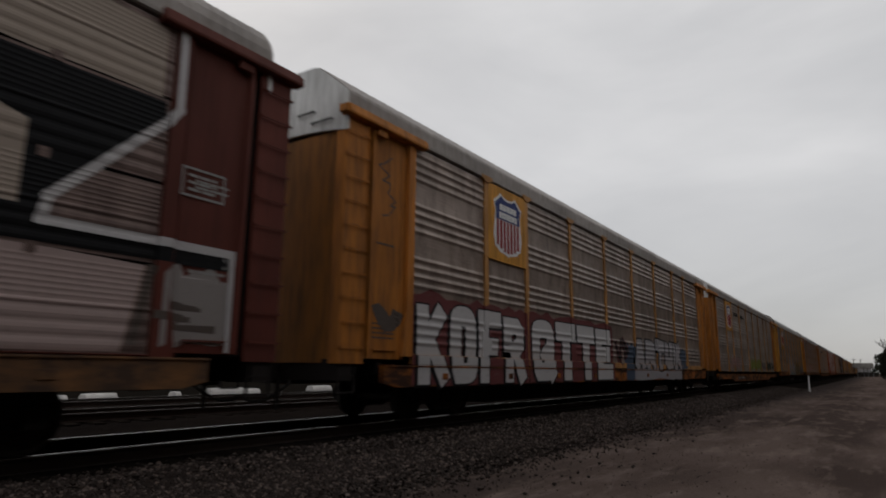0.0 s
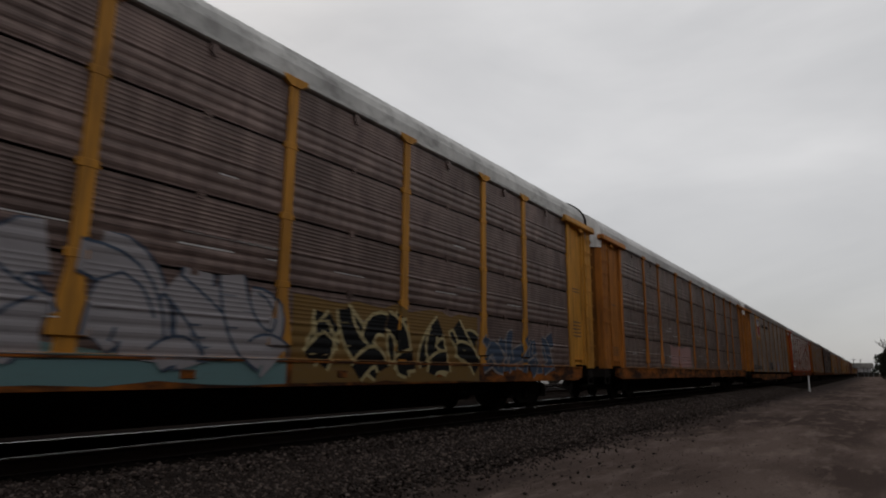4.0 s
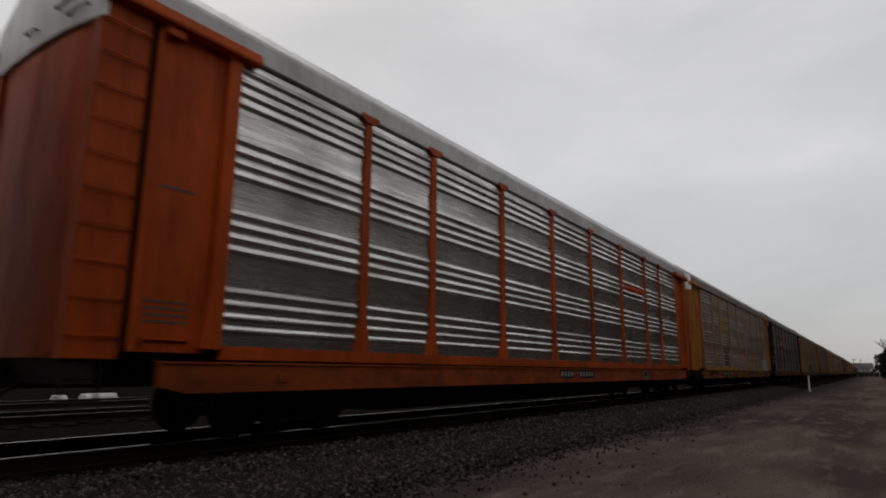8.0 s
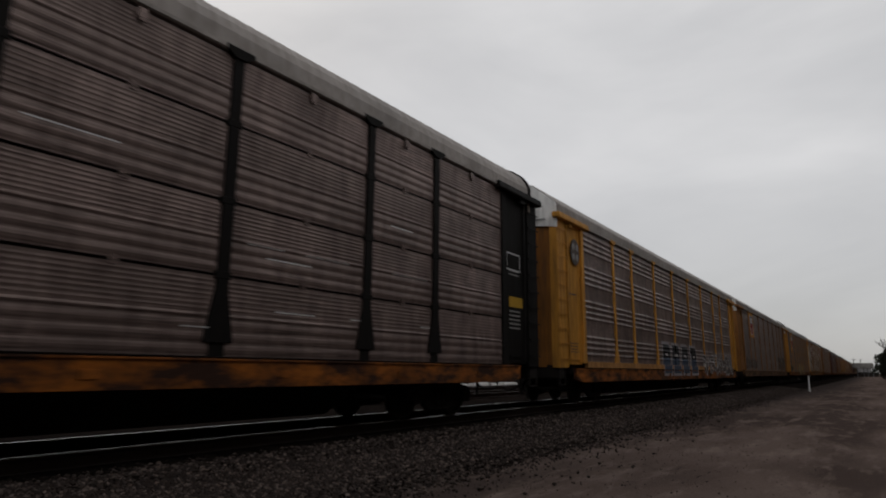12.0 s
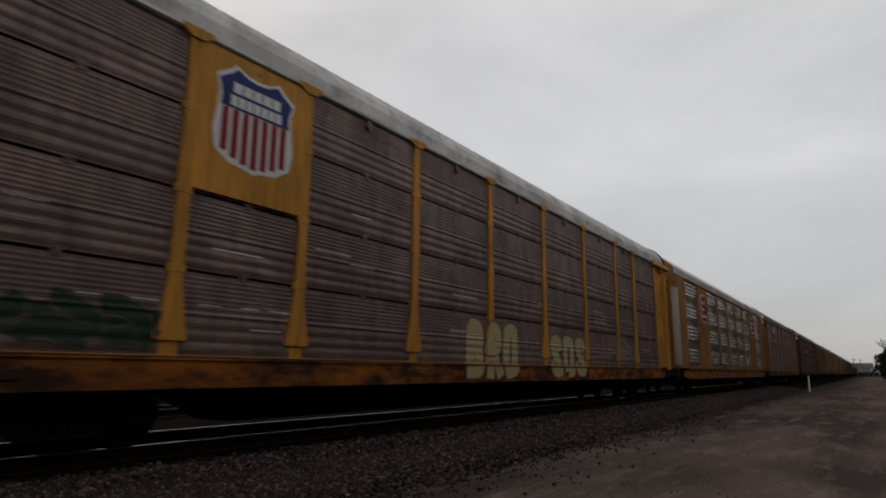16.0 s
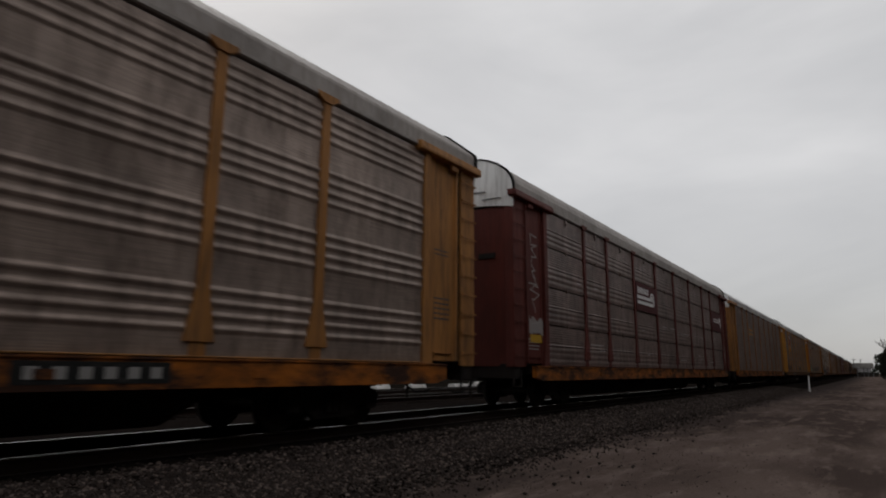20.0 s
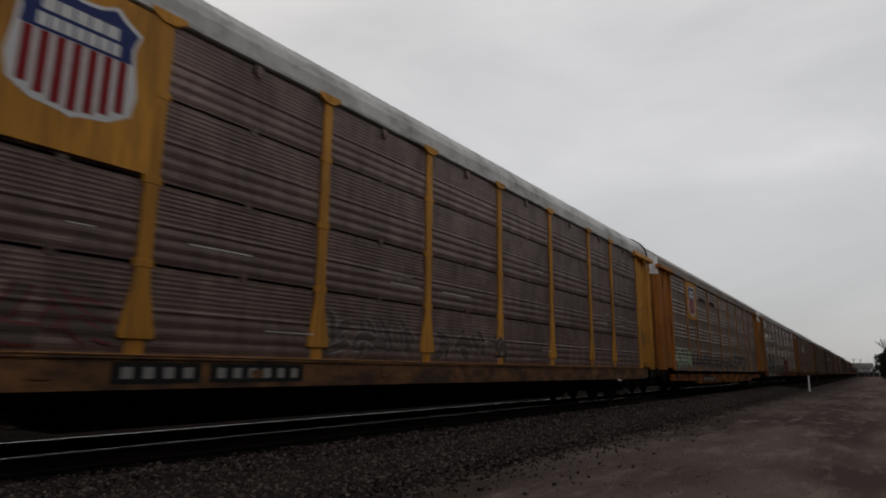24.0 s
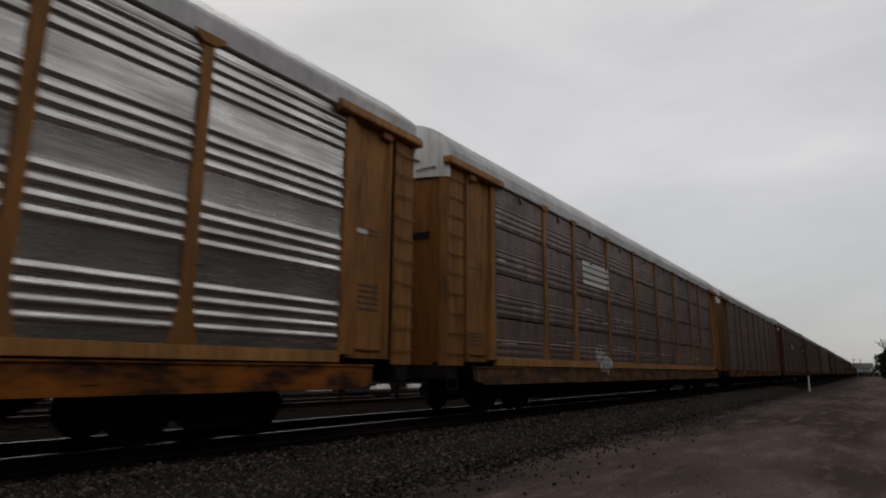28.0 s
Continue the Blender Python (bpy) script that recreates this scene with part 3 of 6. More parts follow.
def ribbon(pts, t, ends=0.5):
    """A brush stroke of the width t along a line, with mitred bends, as a row of four-sided pieces."""
    pts = list(pts)
    ring = math.hypot(pts[0][0] - pts[-1][0], pts[0][1] - pts[-1][1]) < 1e-6
    if not ring:
        for i, j in ((0, 1), (-1, -2)):
            dx, dz = pts[i][0] - pts[j][0], pts[i][1] - pts[j][1]
            n = math.hypot(dx, dz) or 1.0
            pts[i] = (pts[i][0] + dx / n * t * ends, pts[i][1] + dz / n * t * ends)
    left, right = [], []
    for i, p in enumerate(pts):
        before = pts[i - 1] if i else (pts[-2] if ring else None)
        after = pts[i + 1] if i + 1 < len(pts) else (pts[1] if ring else None)
        norms = []
        for a, b in ((before, p), (p, after)):
            if a and b:
                n = math.hypot(b[0] - a[0], b[1] - a[1]) or 1.0
                norms.append((-(b[1] - a[1]) / n, (b[0] - a[0]) / n))
        mx, mz = sum(n[0] for n in norms) / len(norms), sum(n[1] for n in norms) / len(norms)
        k = t / 2 / max(0.35, mx * mx + mz * mz)
        left.append((p[0] + mx * k, p[1] + mz * k))
        right.append((p[0] - mx * k, p[1] - mz * k))
    return [[left[i], right[i], right[i + 1], left[i + 1]] for i in range(len(pts) - 1)]


def tag_shapes(u0, u1, z0, z1, letters, rng, thick=0.34, edge=0.07, lean=0.0, jag=0.0, halo=False, low=0.0, drop=0.0, bubble=False):
    """Painted lettering: fat strokes (slot 0) over a wider edge (slot 1), some with a cast block to one side, and a halo behind (slot 2)."""
    groups = []
    n = len(letters)
    cell, h = (u1 - u0) / n, z1 - z0
    if halo:
        m = n * 4
        pts = [(u0 - 0.12 + (u1 - u0 + 0.24) * i / m, z1 + rng.uniform(0.02, 0.13) * h) for i in range(m + 1)]
        pts += [(u1 + 0.12 - (u1 - u0 + 0.24) * i / m, z0 - rng.uniform(0.0, 0.03) * h - low) for i in range(m + 1)]
        groups.append([(pts, 0.0, 2)])
    k = 0
    for i, ch in enumerate(letters):
        out = []
        t = thick * min(cell, h) * rng.uniform(0.92, 1.08)
        left, w = u0 + cell * i + cell * 0.05 + t / 2, cell * 0.90 - t
        rise = h * rng.uniform(0.93, 1.0) - t
        base = z0 + t / 2
        lines = []
        for line in GLYPHS[ch]:
            pts = []
            for c in line.strip("~").split():
                gx, gz = int(c[0]) / 8, int(c[1]) / 8
                pts.append((left + gx * w + lean * (gz - 0.5) * w + rng.uniform(-jag, jag) * w, base + gz * rise + rng.uniform(-jag, jag) * h * 0.4))
            if line[0] == "~" and pts[0] != pts[-1] and line[1:3] == line[-2:]:
                pts[-1] = pts[0]
            lines.append(rounded(pts) if line[0] == "~" or (bubble and len(pts) > 2) else pts)
        if drop:
            for pts in lines:
                k += 1
                out += [(q, 0.0006 + 0.0001 * (k % 5), 1) for q in ribbon([(a - drop, b - drop * 0.4) for a, b in pts], t + edge)]
        for pts in lines:
            k += 1
            out += [(q, 0.0014 + 0.00012 * (k % 9), 1) for q in ribbon(pts, t + 2 * edge)]
        for pts in lines:
            k += 1
            out += [(q, 0.0034 + 0.00012 * (k % 9), 0) for q in ribbon(pts, t)]
        groups.append(out)
    return groups


def wild_shapes(u0, u1, z0, z1, n, rng, edge=0.045, fat=0.30, halo=True):
    """Interlocked curved strokes: each fill (slot 0) lies on its own outline (slot 1) over a field (slot 2)."""
    groups, field = [], []
    cell, h = (u1 - u0) / n, z1 - z0
    if halo:
        m = n * 3
        field = [(u0 - 0.1 + (u1 - u0 + 0.2) * i / m, z1 + rng.uniform(-0.05, 0.06) * h) for i in range(m + 1)]
        field += [(u1 + 0.1 - (u1 - u0 + 0.2) * i / m, z0 - rng.uniform(0.0, 0.04) * h) for i in range(m + 1)]
        groups.append([(field, 0.0, 2)])
    k = 0
    for i in range(n):
        out = []
        c = u0 + cell * (i + 0.5)
        for s in range(4):
            a = (c + rng.uniform(-0.55, 0.1) * cell, z0 + h * (rng.uniform(0.62, 0.95) if s % 2 == 0 else rng.uniform(0.08, 0.4)))
            b = (c + rng.uniform(-0.1, 0.55) * cell, z0 + h * (rng.uniform(0.08, 0.4) if s != 1 else rng.uniform(0.5, 0.9)))
            m1 = (c + rng.uniform(-0.6, 0.6) * cell, z0 + h * rng.uniform(0.1, 0.9))
            t0, t1 = fat * min(cell, h) * rng.uniform(0.45, 0.85), fat * min(cell, h) * rng.uniform(0.75, 1.25)
            for extra, slot in ((edge, 1), (0.0, 0)):
                k += 1
                left, right = [], []
                for j in range(8):
                    f = j / 7
                    q = [(1 - f) ** 2 * a[d] + 2 * f * (1 - f) * m1[d] + f * f * b[d] for d in (0, 1)]
                    g = [2 * (1 - f) * (m1[d] - a[d]) + 2 * f * (b[d] - m1[d]) for d in (0, 1)]
                    ln = math.hypot(*g) or 1.0
                    t = (t0 + (t1 - t0) * f) / 2 + extra
                    left.append((q[0] - g[1] / ln * t, min(z1 + 0.05, max(z0 - 0.03, q[1] + g[0] / ln * t))))
                    right.append((q[0] + g[1] / ln * t, min(z1 + 0.05, max(z0 - 0.03, q[1] - g[0] / ln * t))))
                lay = 0.001 + 0.00035 * k
                for j in range(7):
                    out.append(([left[j], right[j], right[j + 1], left[j + 1]], lay, slot))
        groups.append(out)
    return groups


def tag_line(u0, u1, z0, z1, rng, n=14, t=0.035):
    """A quick single-line scrawl."""
    out, last = [], None
    for i in range(n + 1):
        f = i / n
        if abs(z1 - z0) > abs(u1 - u0):
            p = (u0 + (u1 - u0) * rng.random(), z0 + (z1 - z0) * (f + rng.uniform(-0.06, 0.06)))
        else:
            p = (u0 + (u1 - u0) * (f + rng.uniform(-0.12, 0.12)), z0 + (z1 - z0) * rng.random())
        if last:
            out.append((stroke(last, p, t), 0.0001 * i, 0))
        last = p
    return out


def bars(u0, u1, z0, z1, rows, rng, slot=0, layer=0.0, words=3):
    """Lines of small lettering as plain bars."""
    out = []
    h = (z1 - z0) / rows
    for r in range(rows):
        u = u0
        while u < u1 - 0.02:
            w = min(u1 - u, (u1 - u0) / words * rng.uniform(0.6, 1.1))
            out.append(rect(u, u + w * 0.86, z0 + h * (r + 0.30), z0 + h * (r + 0.68), layer, slot))
            u += w
    return out


def shield(spec, wagon, rng, plate="yellow_bright", u0=4.74, u1=6.56, low=3.30):
    """A square backing plate with a striped heraldic shield whose lettering is drawn as bars."""
    bm = bmesh.new()
    box(bm, 1.54, 1.562, u0 - BODY / 2 - 0.02, u1 - BODY / 2 + 0.02, low, 5.10)
    pl = part("emblem_plate", bm, M[plate], wagon, "flat yellow plate behind the striped shield")
    c, w, zt, zb = (u0 + u1) / 2, 0.64, 4.90, 3.50
    h = zt - zb

    def outline(k):
        pts = [(0, 0.93), (0.28, 0.945), (0.55, 1.0), (0.72, 0.93), (1.0, 0.85), (0.90, 0.71), (0.93, 0.55), (1.0, 0.33), (0.92, 0.15), (0.58, 0.055), (0.12, 0.025), (0, 0.0)]
        right = [(c + x * w * k, (zb + zt) / 2 + (y - 0.5) * h * k) for x, y in pts]
        left = [(c - x * w * k, (zb + zt) / 2 + (y - 0.5) * h * k) for x, y in pts[-2:0:-1]]
        return right + left
    bm = bmesh.new()
    prism(bm, [(u - BODY / 2, z) for u, z in outline(1.08)], "x", 1.560, 1.566)
    part("shield_edge", bm, M["d_white"], pl, "white shield border")
    # blue chief: the outline above the band
    zc = zb + h * 0.58
    full = outline(1.0)
    top = [(u - BODY / 2, max(z, zc)) for u, z in full if z > zc - h * 0.12]
    bm = bmesh.new()
    prism(bm, top, "x", 1.564, 1.570)
    part("shield_top", bm, M["d_blue"], pl, "dark blue shield top")
    for zz, ww in ((zb + h * 0.80, 0.42), (zb + h * 0.66, 0.45)):
        n = 5 if zz > zb + h * 0.7 else 7
        for i in range(n):
            a = c - ww + 2 * ww * i / n
            bm = bmesh.new()
            box(bm, 1.566, 1.5725, a - BODY / 2 + 0.012, a + 2 * ww / n - 0.012 - BODY / 2, zz - 0.075, zz + 0.075)
            part("letter_bar", bm, M["d_white"], pl, "white bar of shield lettering")
    for i in range(7):
        x = -0.86 + 1.72 * (i + 0.25) / 6.6
        bot = zb + h * (0.02 + 0.16 * abs(x) ** 1.6)
        bm = bmesh.new()
        box(bm, 1.564, 1.572, c + x * w - 0.052 - BODY / 2, c + x * w + 0.052 - BODY / 2, bot, zc - 0.01)
        part("stripe", bm, M["d_red"], pl, "dark red shield stripe")


def lettering(wagon, spec, text, u0, z, size, material):
    cu = bpy.data.curves.new("letters", "FONT")
    cu.body, cu.size, cu.extrude = text, size, 0.004
    tmp = new("letters", cu)
    me = bpy.data.meshes.new_from_object(tmp.evaluated_get(bpy.context.evaluated_depsgraph_get()))
    bpy.data.objects.remove(tmp)
    me.materials.clear()
    me.materials.append(None)
    turn = Matrix(((0, 0, 1, 1.56), (1, 0, 0, u0 - BODY / 2), (0, 1, 0, z), (0, 0, 0, 1)))
    return put("lettering", me, material, wagon, turn, "faded dark painted slogan")


def corner_sheet_mesh(zb):
    """A plain closed end bay with a rounded body corner."""
    def make():
        bm = bmesh.new()
        arc = [(1.36 + 0.20 * math.sin(i * math.pi / 12), 0.25 - 0.20 * math.cos(i * math.pi / 12)) for i in range(7)]
        prism(bm, arc + [(1.56, 1.955), (1.44, 1.955), (1.44, 0.35), (1.30, 0.05)], "z", zb - 0.1, 5.12)
        return finish("corner_sheet", bm)
    return shared(("cornersheet", zb), make)


def grab_mesh(w):
    def make():
        bm = bmesh.new()
        prism(bm, [(-w / 2, 0.02), (-w / 2, -0.05), (w / 2, -0.05), (w / 2, 0.02), (w / 2 - 0.025, 0.02), (w / 2 - 0.025, -0.03), (-w / 2 + 0.025, -0.03), (-w / 2 + 0.025, 0.02)], "z", -0.012, 0.012)
        return finish("grab_iron", bm)
    return shared(("grab", w), make)


# ---- one wagon ----
def wagon_at(i):
    return Matrix.Translation((TRACK_X, START[i] + BODY / 2, FRAME_Z))


def make_wagon(label, style="ribbed", sheet="steel_grey", body="yellow", sill="deep", sill_mat="sill_yellow", roof="roof_grey", cap="white", rim=None, slot=False, posts=None,
               cap_low=4.80, header=None, seed=1, wide=(), smooth_end=False):
    """wide: bays closed by one flat body-coloured sheet."""
    rng = random.Random(seed)
    zb = {"deep": 1.08, "flat": 0.95, "low": 0.92}[sill]
    lo, hi = {"deep": (0.49, 0.875), "flat": (0.55, 0.92), "low": (0.26, 0.70)}[sill]
    spec = {"style": style, "zb": zb, "posts": POSTS, "foot": FOOT[sill], "flange": FLANGE[sill], "sill_lo": lo, "sill_hi": hi}
    wagon = new("autorack_wagon")
    tagged(wagon, label, "rail wagon", "wagons of the train")
    flip = Matrix.Rotation(math.pi, 4, "Z")
    put("underframe", underframe_mesh(), M["grime"], wagon)
    put("inner_hull", shade_core_mesh(), M["inside"], wagon)
    put("roof", roof_mesh(-BODY / 2 + 0.06, BODY / 2 - 0.06 - (0.42 if style == "slatted" else 0.0), style), M[roof], wagon)
    bays = list(zip(EDGES, EDGES[1:]))
    for side in (Matrix(), flip):
        put("side_sill", sill_mesh(sill), M[sill_mat], wagon, side)
        put("sill_flange", flange_mesh(sill, zb), M["roof_grey" if sill == "low" else "yellow_post" if body.startswith("yellow") else body], wagon, side)
        put("eave_rail", eave_mesh(), M[body if smooth_end else roof], wagon, side)
        for b, (a, c) in enumerate(bays):
            at = side @ Matrix.Translation((0, (a + c) / 2 - BODY / 2, 0))
            if b in wide:
                bm = bmesh.new()
                box(bm, 1.47, 1.575, -(c - a) / 2 - 0.06, (c - a) / 2 + 0.06, zb - 0.05, 5.11)
                box(bm, 1.57, 1.579, -0.02, 0.02, zb, 5.08)
                part("flat_panel", bm, M[body], wagon, "", at, 0.006)
            elif style == "ribbed":
                put("panel", sheet_mesh(style, c - a - 0.02, zb, TOP), M[sheet], wagon, at)
            else:
                for z0, z1 in [(zb, 1.98)] + [(p, q) for p, q in ROWS]:
                    put("panel", sheet_mesh(style, c - a - 0.02, z0, z1), M[sheet], wagon, at)
                put("hanger", bracket_mesh(), M[sheet], wagon, at)
                if side == Matrix():
                    for z in (4.11, 3.01, 2.0):
                        put("lug", lug_mesh(), M[sheet], wagon, at @ Matrix.Translation((0, 0, z)))
        for p in POSTS:
            put("post", post_mesh(sill, not smooth_end, style == "slatted"), M[posts or ("yellow_post" if body == "yellow" and style == "ribbed" else body)], wagon, side @ Matrix.Translation((0, p - BODY / 2, 0)))
    low = 0.95
    for end in (Matrix(), flip):
        shift = end @ Matrix.Translation((0, -BODY / 2, 0))
        crown = shift @ Matrix.Translation((0, 0.06 + (0.42 if style == "slatted" and end == flip else 0.0), 0))
        put("end_cap", cap_mesh(cap_low, style), M[cap], wagon, crown, "arched " + ("beige" if cap == "cream" else "white") + " end sheet")
        for gx, gz, gw in ((0.55, 5.28, 0.42), (-0.35, 5.18, 0.30), (0.95, 5.06, 0.50)):
            put("grab_iron", grab_mesh(gw), M["grime"], wagon, crown @ Matrix.Translation((gx, -0.03, gz)))
        if rim:
            put("roof_rim", rim_mesh(style), M[rim], wagon, crown, "dark hoop at the roof end")
        for mirror in (1, -1):
            # yellow end doors take a darker paint for the shade between wagons
            leaf = put("end_door", door_mesh(low - 0.05, cap_low + 0.05), M["yellow_end_shaded" if body in ("yellow", "yellow_bright", "yellow_dull", "kcs") else body], wagon, shift @ Matrix.Translation((0, 0.12, 0)) if mirror == 1 else shift @ Matrix.Translation((0, 0.12, 0)) @ MIRROR)
            if slot:
                # raised near-black box; the slot's shade is put into its colour
                bm = bmesh.new()
                box(bm, 0.55, 1.02, -0.085, -0.052, 3.55, 3.68)
                part("door_slot", bm, M["inside"], leaf, "dark slot in the end door")
            pair = shift if mirror == 1 else shift @ MIRROR
            if smooth_end:
                put("corner_sheet", corner_sheet_mesh(zb), M[body], wagon, pair)
                continue
            put("corner_post", corner_mesh(low), M[body], wagon, pair)
            ladder = put("door_pocket", pocket_mesh(low + 0.03), M[body], wagon, pair)
            for r in range(10):
                put("rung", rung_mesh(), M[body], ladder, Matrix.Translation((0, 0, 1.15 + 0.405 * r)))
            put("end_post", end_post_mesh(zb), M[body], wagon, pair)
            put("door_rail", header_mesh(), M[header or body], wagon, pair)
        put("coupler", coupler_mesh(), M["grime"], wagon, shift)
        put("air_hose", hose_mesh(), M["inside"], wagon, shift)
        for pair in (shift, shift @ MIRROR):
            put("stirrup_step", stirrup_mesh(), M["grime"], wagon, pair)
        bogie = put("bogie", bolster_mesh(), M["grime"], wagon, end @ Matrix.Translation((0, -BODY / 2 + 3.75, -DROP)))
        for s in (Matrix(), flip):
            put("side_frame", frame_mesh(), M["grime"], bogie, s)
        for y in (-0.89, 0.89):
            put("wheelset", wheelset_mesh(), M["wheel"], bogie, Matrix.Translation((0, y, WHEEL_R)))
    # stencilled data on the flat sheets beside the ladders
    data = "p_mud" if body not in ("black", "maroon", "redbrown") else "d_grey"
    marking("stencil_data", spec, wagon, bars(0.90, 1.50, 1.30, 1.62, 4, rng, words=4) + bars(0.95, 1.45, 2.95, 3.05, 1, rng, words=4) + bars(26.0, 26.55, 1.75, 2.25, 5, rng, words=4) + bars(26.0, 26.5, 3.05, 3.22, 2, rng, words=4),
            [data], "small stencilled data as bars")["kind"] = "stuff"
    if style == "slatted":
        daylight_dashes(spec, wagon, rng, 34)
    return wagon, spec, rng


def daylight_dashes(spec, wagon, rng, count):
    """Thin white dashes along the slats, painted as daylight shining through perforations."""
    shapes = []
    for i in range(count):
        z = rng.choice((1.42, 1.58, 2.32, 2.48, 2.62, 1.30, 3.35))
        u = rng.uniform(2.1, 24.0)
        if min(abs(u - p) for p in POSTS) < 0.3:
            continue
        n = rng.uniform(0.25, 1.1)
        nxt = min([p - 0.12 for p in POSTS if p > u] + [25.4])
        shapes.append(rect(u, min(u + n, nxt), z, z + rng.uniform(0.012, 0.022)))
    marking("bare_edges", spec, wagon, shapes, ["d_white"], "thin white dashes painted as daylight through the slats")["kind"] = "stuff"


MIRROR = Matrix.Diagonal((-1, 1, 1, 1))


# ---- ground, track and distance ----
def ground_z(x, y):
    """The height of the ballast shoulder and of the dirt beside it."""
    d = x - TRACK_X
    if d < 0:
        d = -d
    top = 0.24
    if d < 1.75:
        z = top
    elif d < 3.9:
        z = top * (1 - ((d - 1.75) / 2.15)) ** 1.15
    else:
        z = 0.0
    return z


def soil(x, y):
    r = math.hypot(x, y)
    if r > 90:
        return 0.0
    k = 1.0 if r < 60 else (90 - r) / 30
    rut = -0.035 * math.exp(-((x + 0.6) / 0.28) ** 2) - 0.03 * math.exp(-((x + 2.4) / 0.3) ** 2)
    return k * (noise.noise(Vector((x * 0.6, y * 0.35, 0.3))) * 0.035 + noise.noise(Vector((x * 2.3, y * 1.6, 4.0))) * 0.012 + rut)


def make_ground():
    bm = bmesh.new()
    xs = [-2500, -600, -150, -60, -30, -20] + [-14 + 0.3 * i for i in range(80)] + [12, 20, 40, 120, 600, 2500]
    ys = [-900, -120, -40, -12] + [-4 + 0.4 * i for i in range(90)] + [33 + 2.5 * i for i in range(24)] + [110, 160, 240, 400, 800, 1600, 4000]
    grid = [[bm.verts.new((x, y, soil(x, y) - 0.01 if x > -6 else -0.03)) for x in xs] for y in ys]
    for a, b in zip(grid, grid[1:]):
        for i in range(len(xs) - 1):
            bm.faces.new((a[i], a[i + 1], b[i + 1], b[i]))
    for f in bm.faces:
        f.smooth = True
    m, nt, bsdf = tree("dry dirt and gravel")
    pos = coords(nt, (1, 1, 1), True)
    big = noise_tex(nt, coords(nt, (0.35, 0.12, 0.3), True), 1.0, 4.0, 0.55)
    mid = noise_tex(nt, coords(nt, (1.7, 0.42, 1), True), 1.2, 7.0, 0.68)
    fine = noise_tex(nt, pos, 26.0, 4.0, 0.7)
    grit = noise_tex(nt, pos, 55.0, 3.0, 0.65)
    sep = nt.nodes.new("ShaderNodeSeparateXYZ")
    nt.links.new(pos, sep.inputs[0])
    wob = nt.nodes.new("ShaderNodeMath")
    wob.operation = "MULTIPLY_ADD"
    wob.inputs[1].default_value = 3.0
    nt.links.new(mid, wob.inputs[0])
    nt.links.new(sep.outputs["X"], wob.inputs[2])
    # the gravel spreads wider down the line
    spread = nt.nodes.new("ShaderNodeMapRange")
    spread.inputs["From Min"].default_value, spread.inputs["From Max"].default_value = 9.0, 60.0
    spread.inputs["To Min"].default_value, spread.inputs["To Max"].default_value = 0.0, 2.6
    nt.links.new(sep.outputs["Y"], spread.inputs["Value"])
    edge = nt.nodes.new("ShaderNodeMath")
    edge.operation = "SUBTRACT"
    nt.links.new(wob.outputs[0], edge.inputs[0])
    nt.links.new(spread.outputs["Result"], edge.inputs[1])
    side = nt.nodes.new("ShaderNodeMapRange")
    side.inputs["From Min"].default_value, side.inputs["From Max"].default_value = -4.7, -1.9
    nt.links.new(edge.outputs[0], side.inputs["Value"])
    gravel = mix(nt, ramp(nt, fine, 0.35, 0.65), (0.030, 0.0245, 0.0225), (0.080, 0.064, 0.058))
    dirt = mix(nt, ramp(nt, big, 0.42, 0.58), (0.076, 0.056, 0.049), (0.150, 0.112, 0.097))
    dirt = mix(nt, ramp(nt, mid, 0.50, 0.64, (0, 0, 0, 1), (0.7, 0.7, 0.7, 1)), dirt, (0.23, 0.176, 0.152))
    dirt = mix(nt, ramp(nt, fine, 0.52, 0.72, (0, 0, 0, 1), (0.5, 0.5, 0.5, 1)), dirt, (0.05, 0.039, 0.034))
    dirt = mix(nt, ramp(nt, grit, 0.56, 0.70, (0, 0, 0, 1), (0.6, 0.6, 0.6, 1)), dirt, (0.21, 0.17, 0.15))
    # ground beyond the train turns near-black, its shade put into the colour
    far_shade = nt.nodes.new("ShaderNodeMapRange")
    far_shade.inputs["From Min"].default_value, far_shade.inputs["From Max"].default_value = -22.0, -14.0
    nt.links.new(wob.outputs[0], far_shade.inputs["Value"])
    gravel = mix(nt, far_shade.outputs["Result"], mix(nt, fine, (0.005, 0.0045, 0.004), (0.015, 0.0125, 0.010)), gravel)
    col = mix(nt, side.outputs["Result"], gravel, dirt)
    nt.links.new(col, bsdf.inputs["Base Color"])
    bsdf.inputs["Roughness"].default_value = 0.95
    bsdf.inputs["Specular IOR Level"].default_value = 0.0
    add = nt.nodes.new("ShaderNodeMath")
    nt.links.new(fine, add.inputs[0])
    nt.links.new(grit, add.inputs[1])
    bump(nt, bsdf, add.outputs[0], 0.7, 0.03)
    ob = part("ground", bm, m, None)
    tagged(ob, "brown dirt and gravel ground beside the track", "ground", "", "structure")


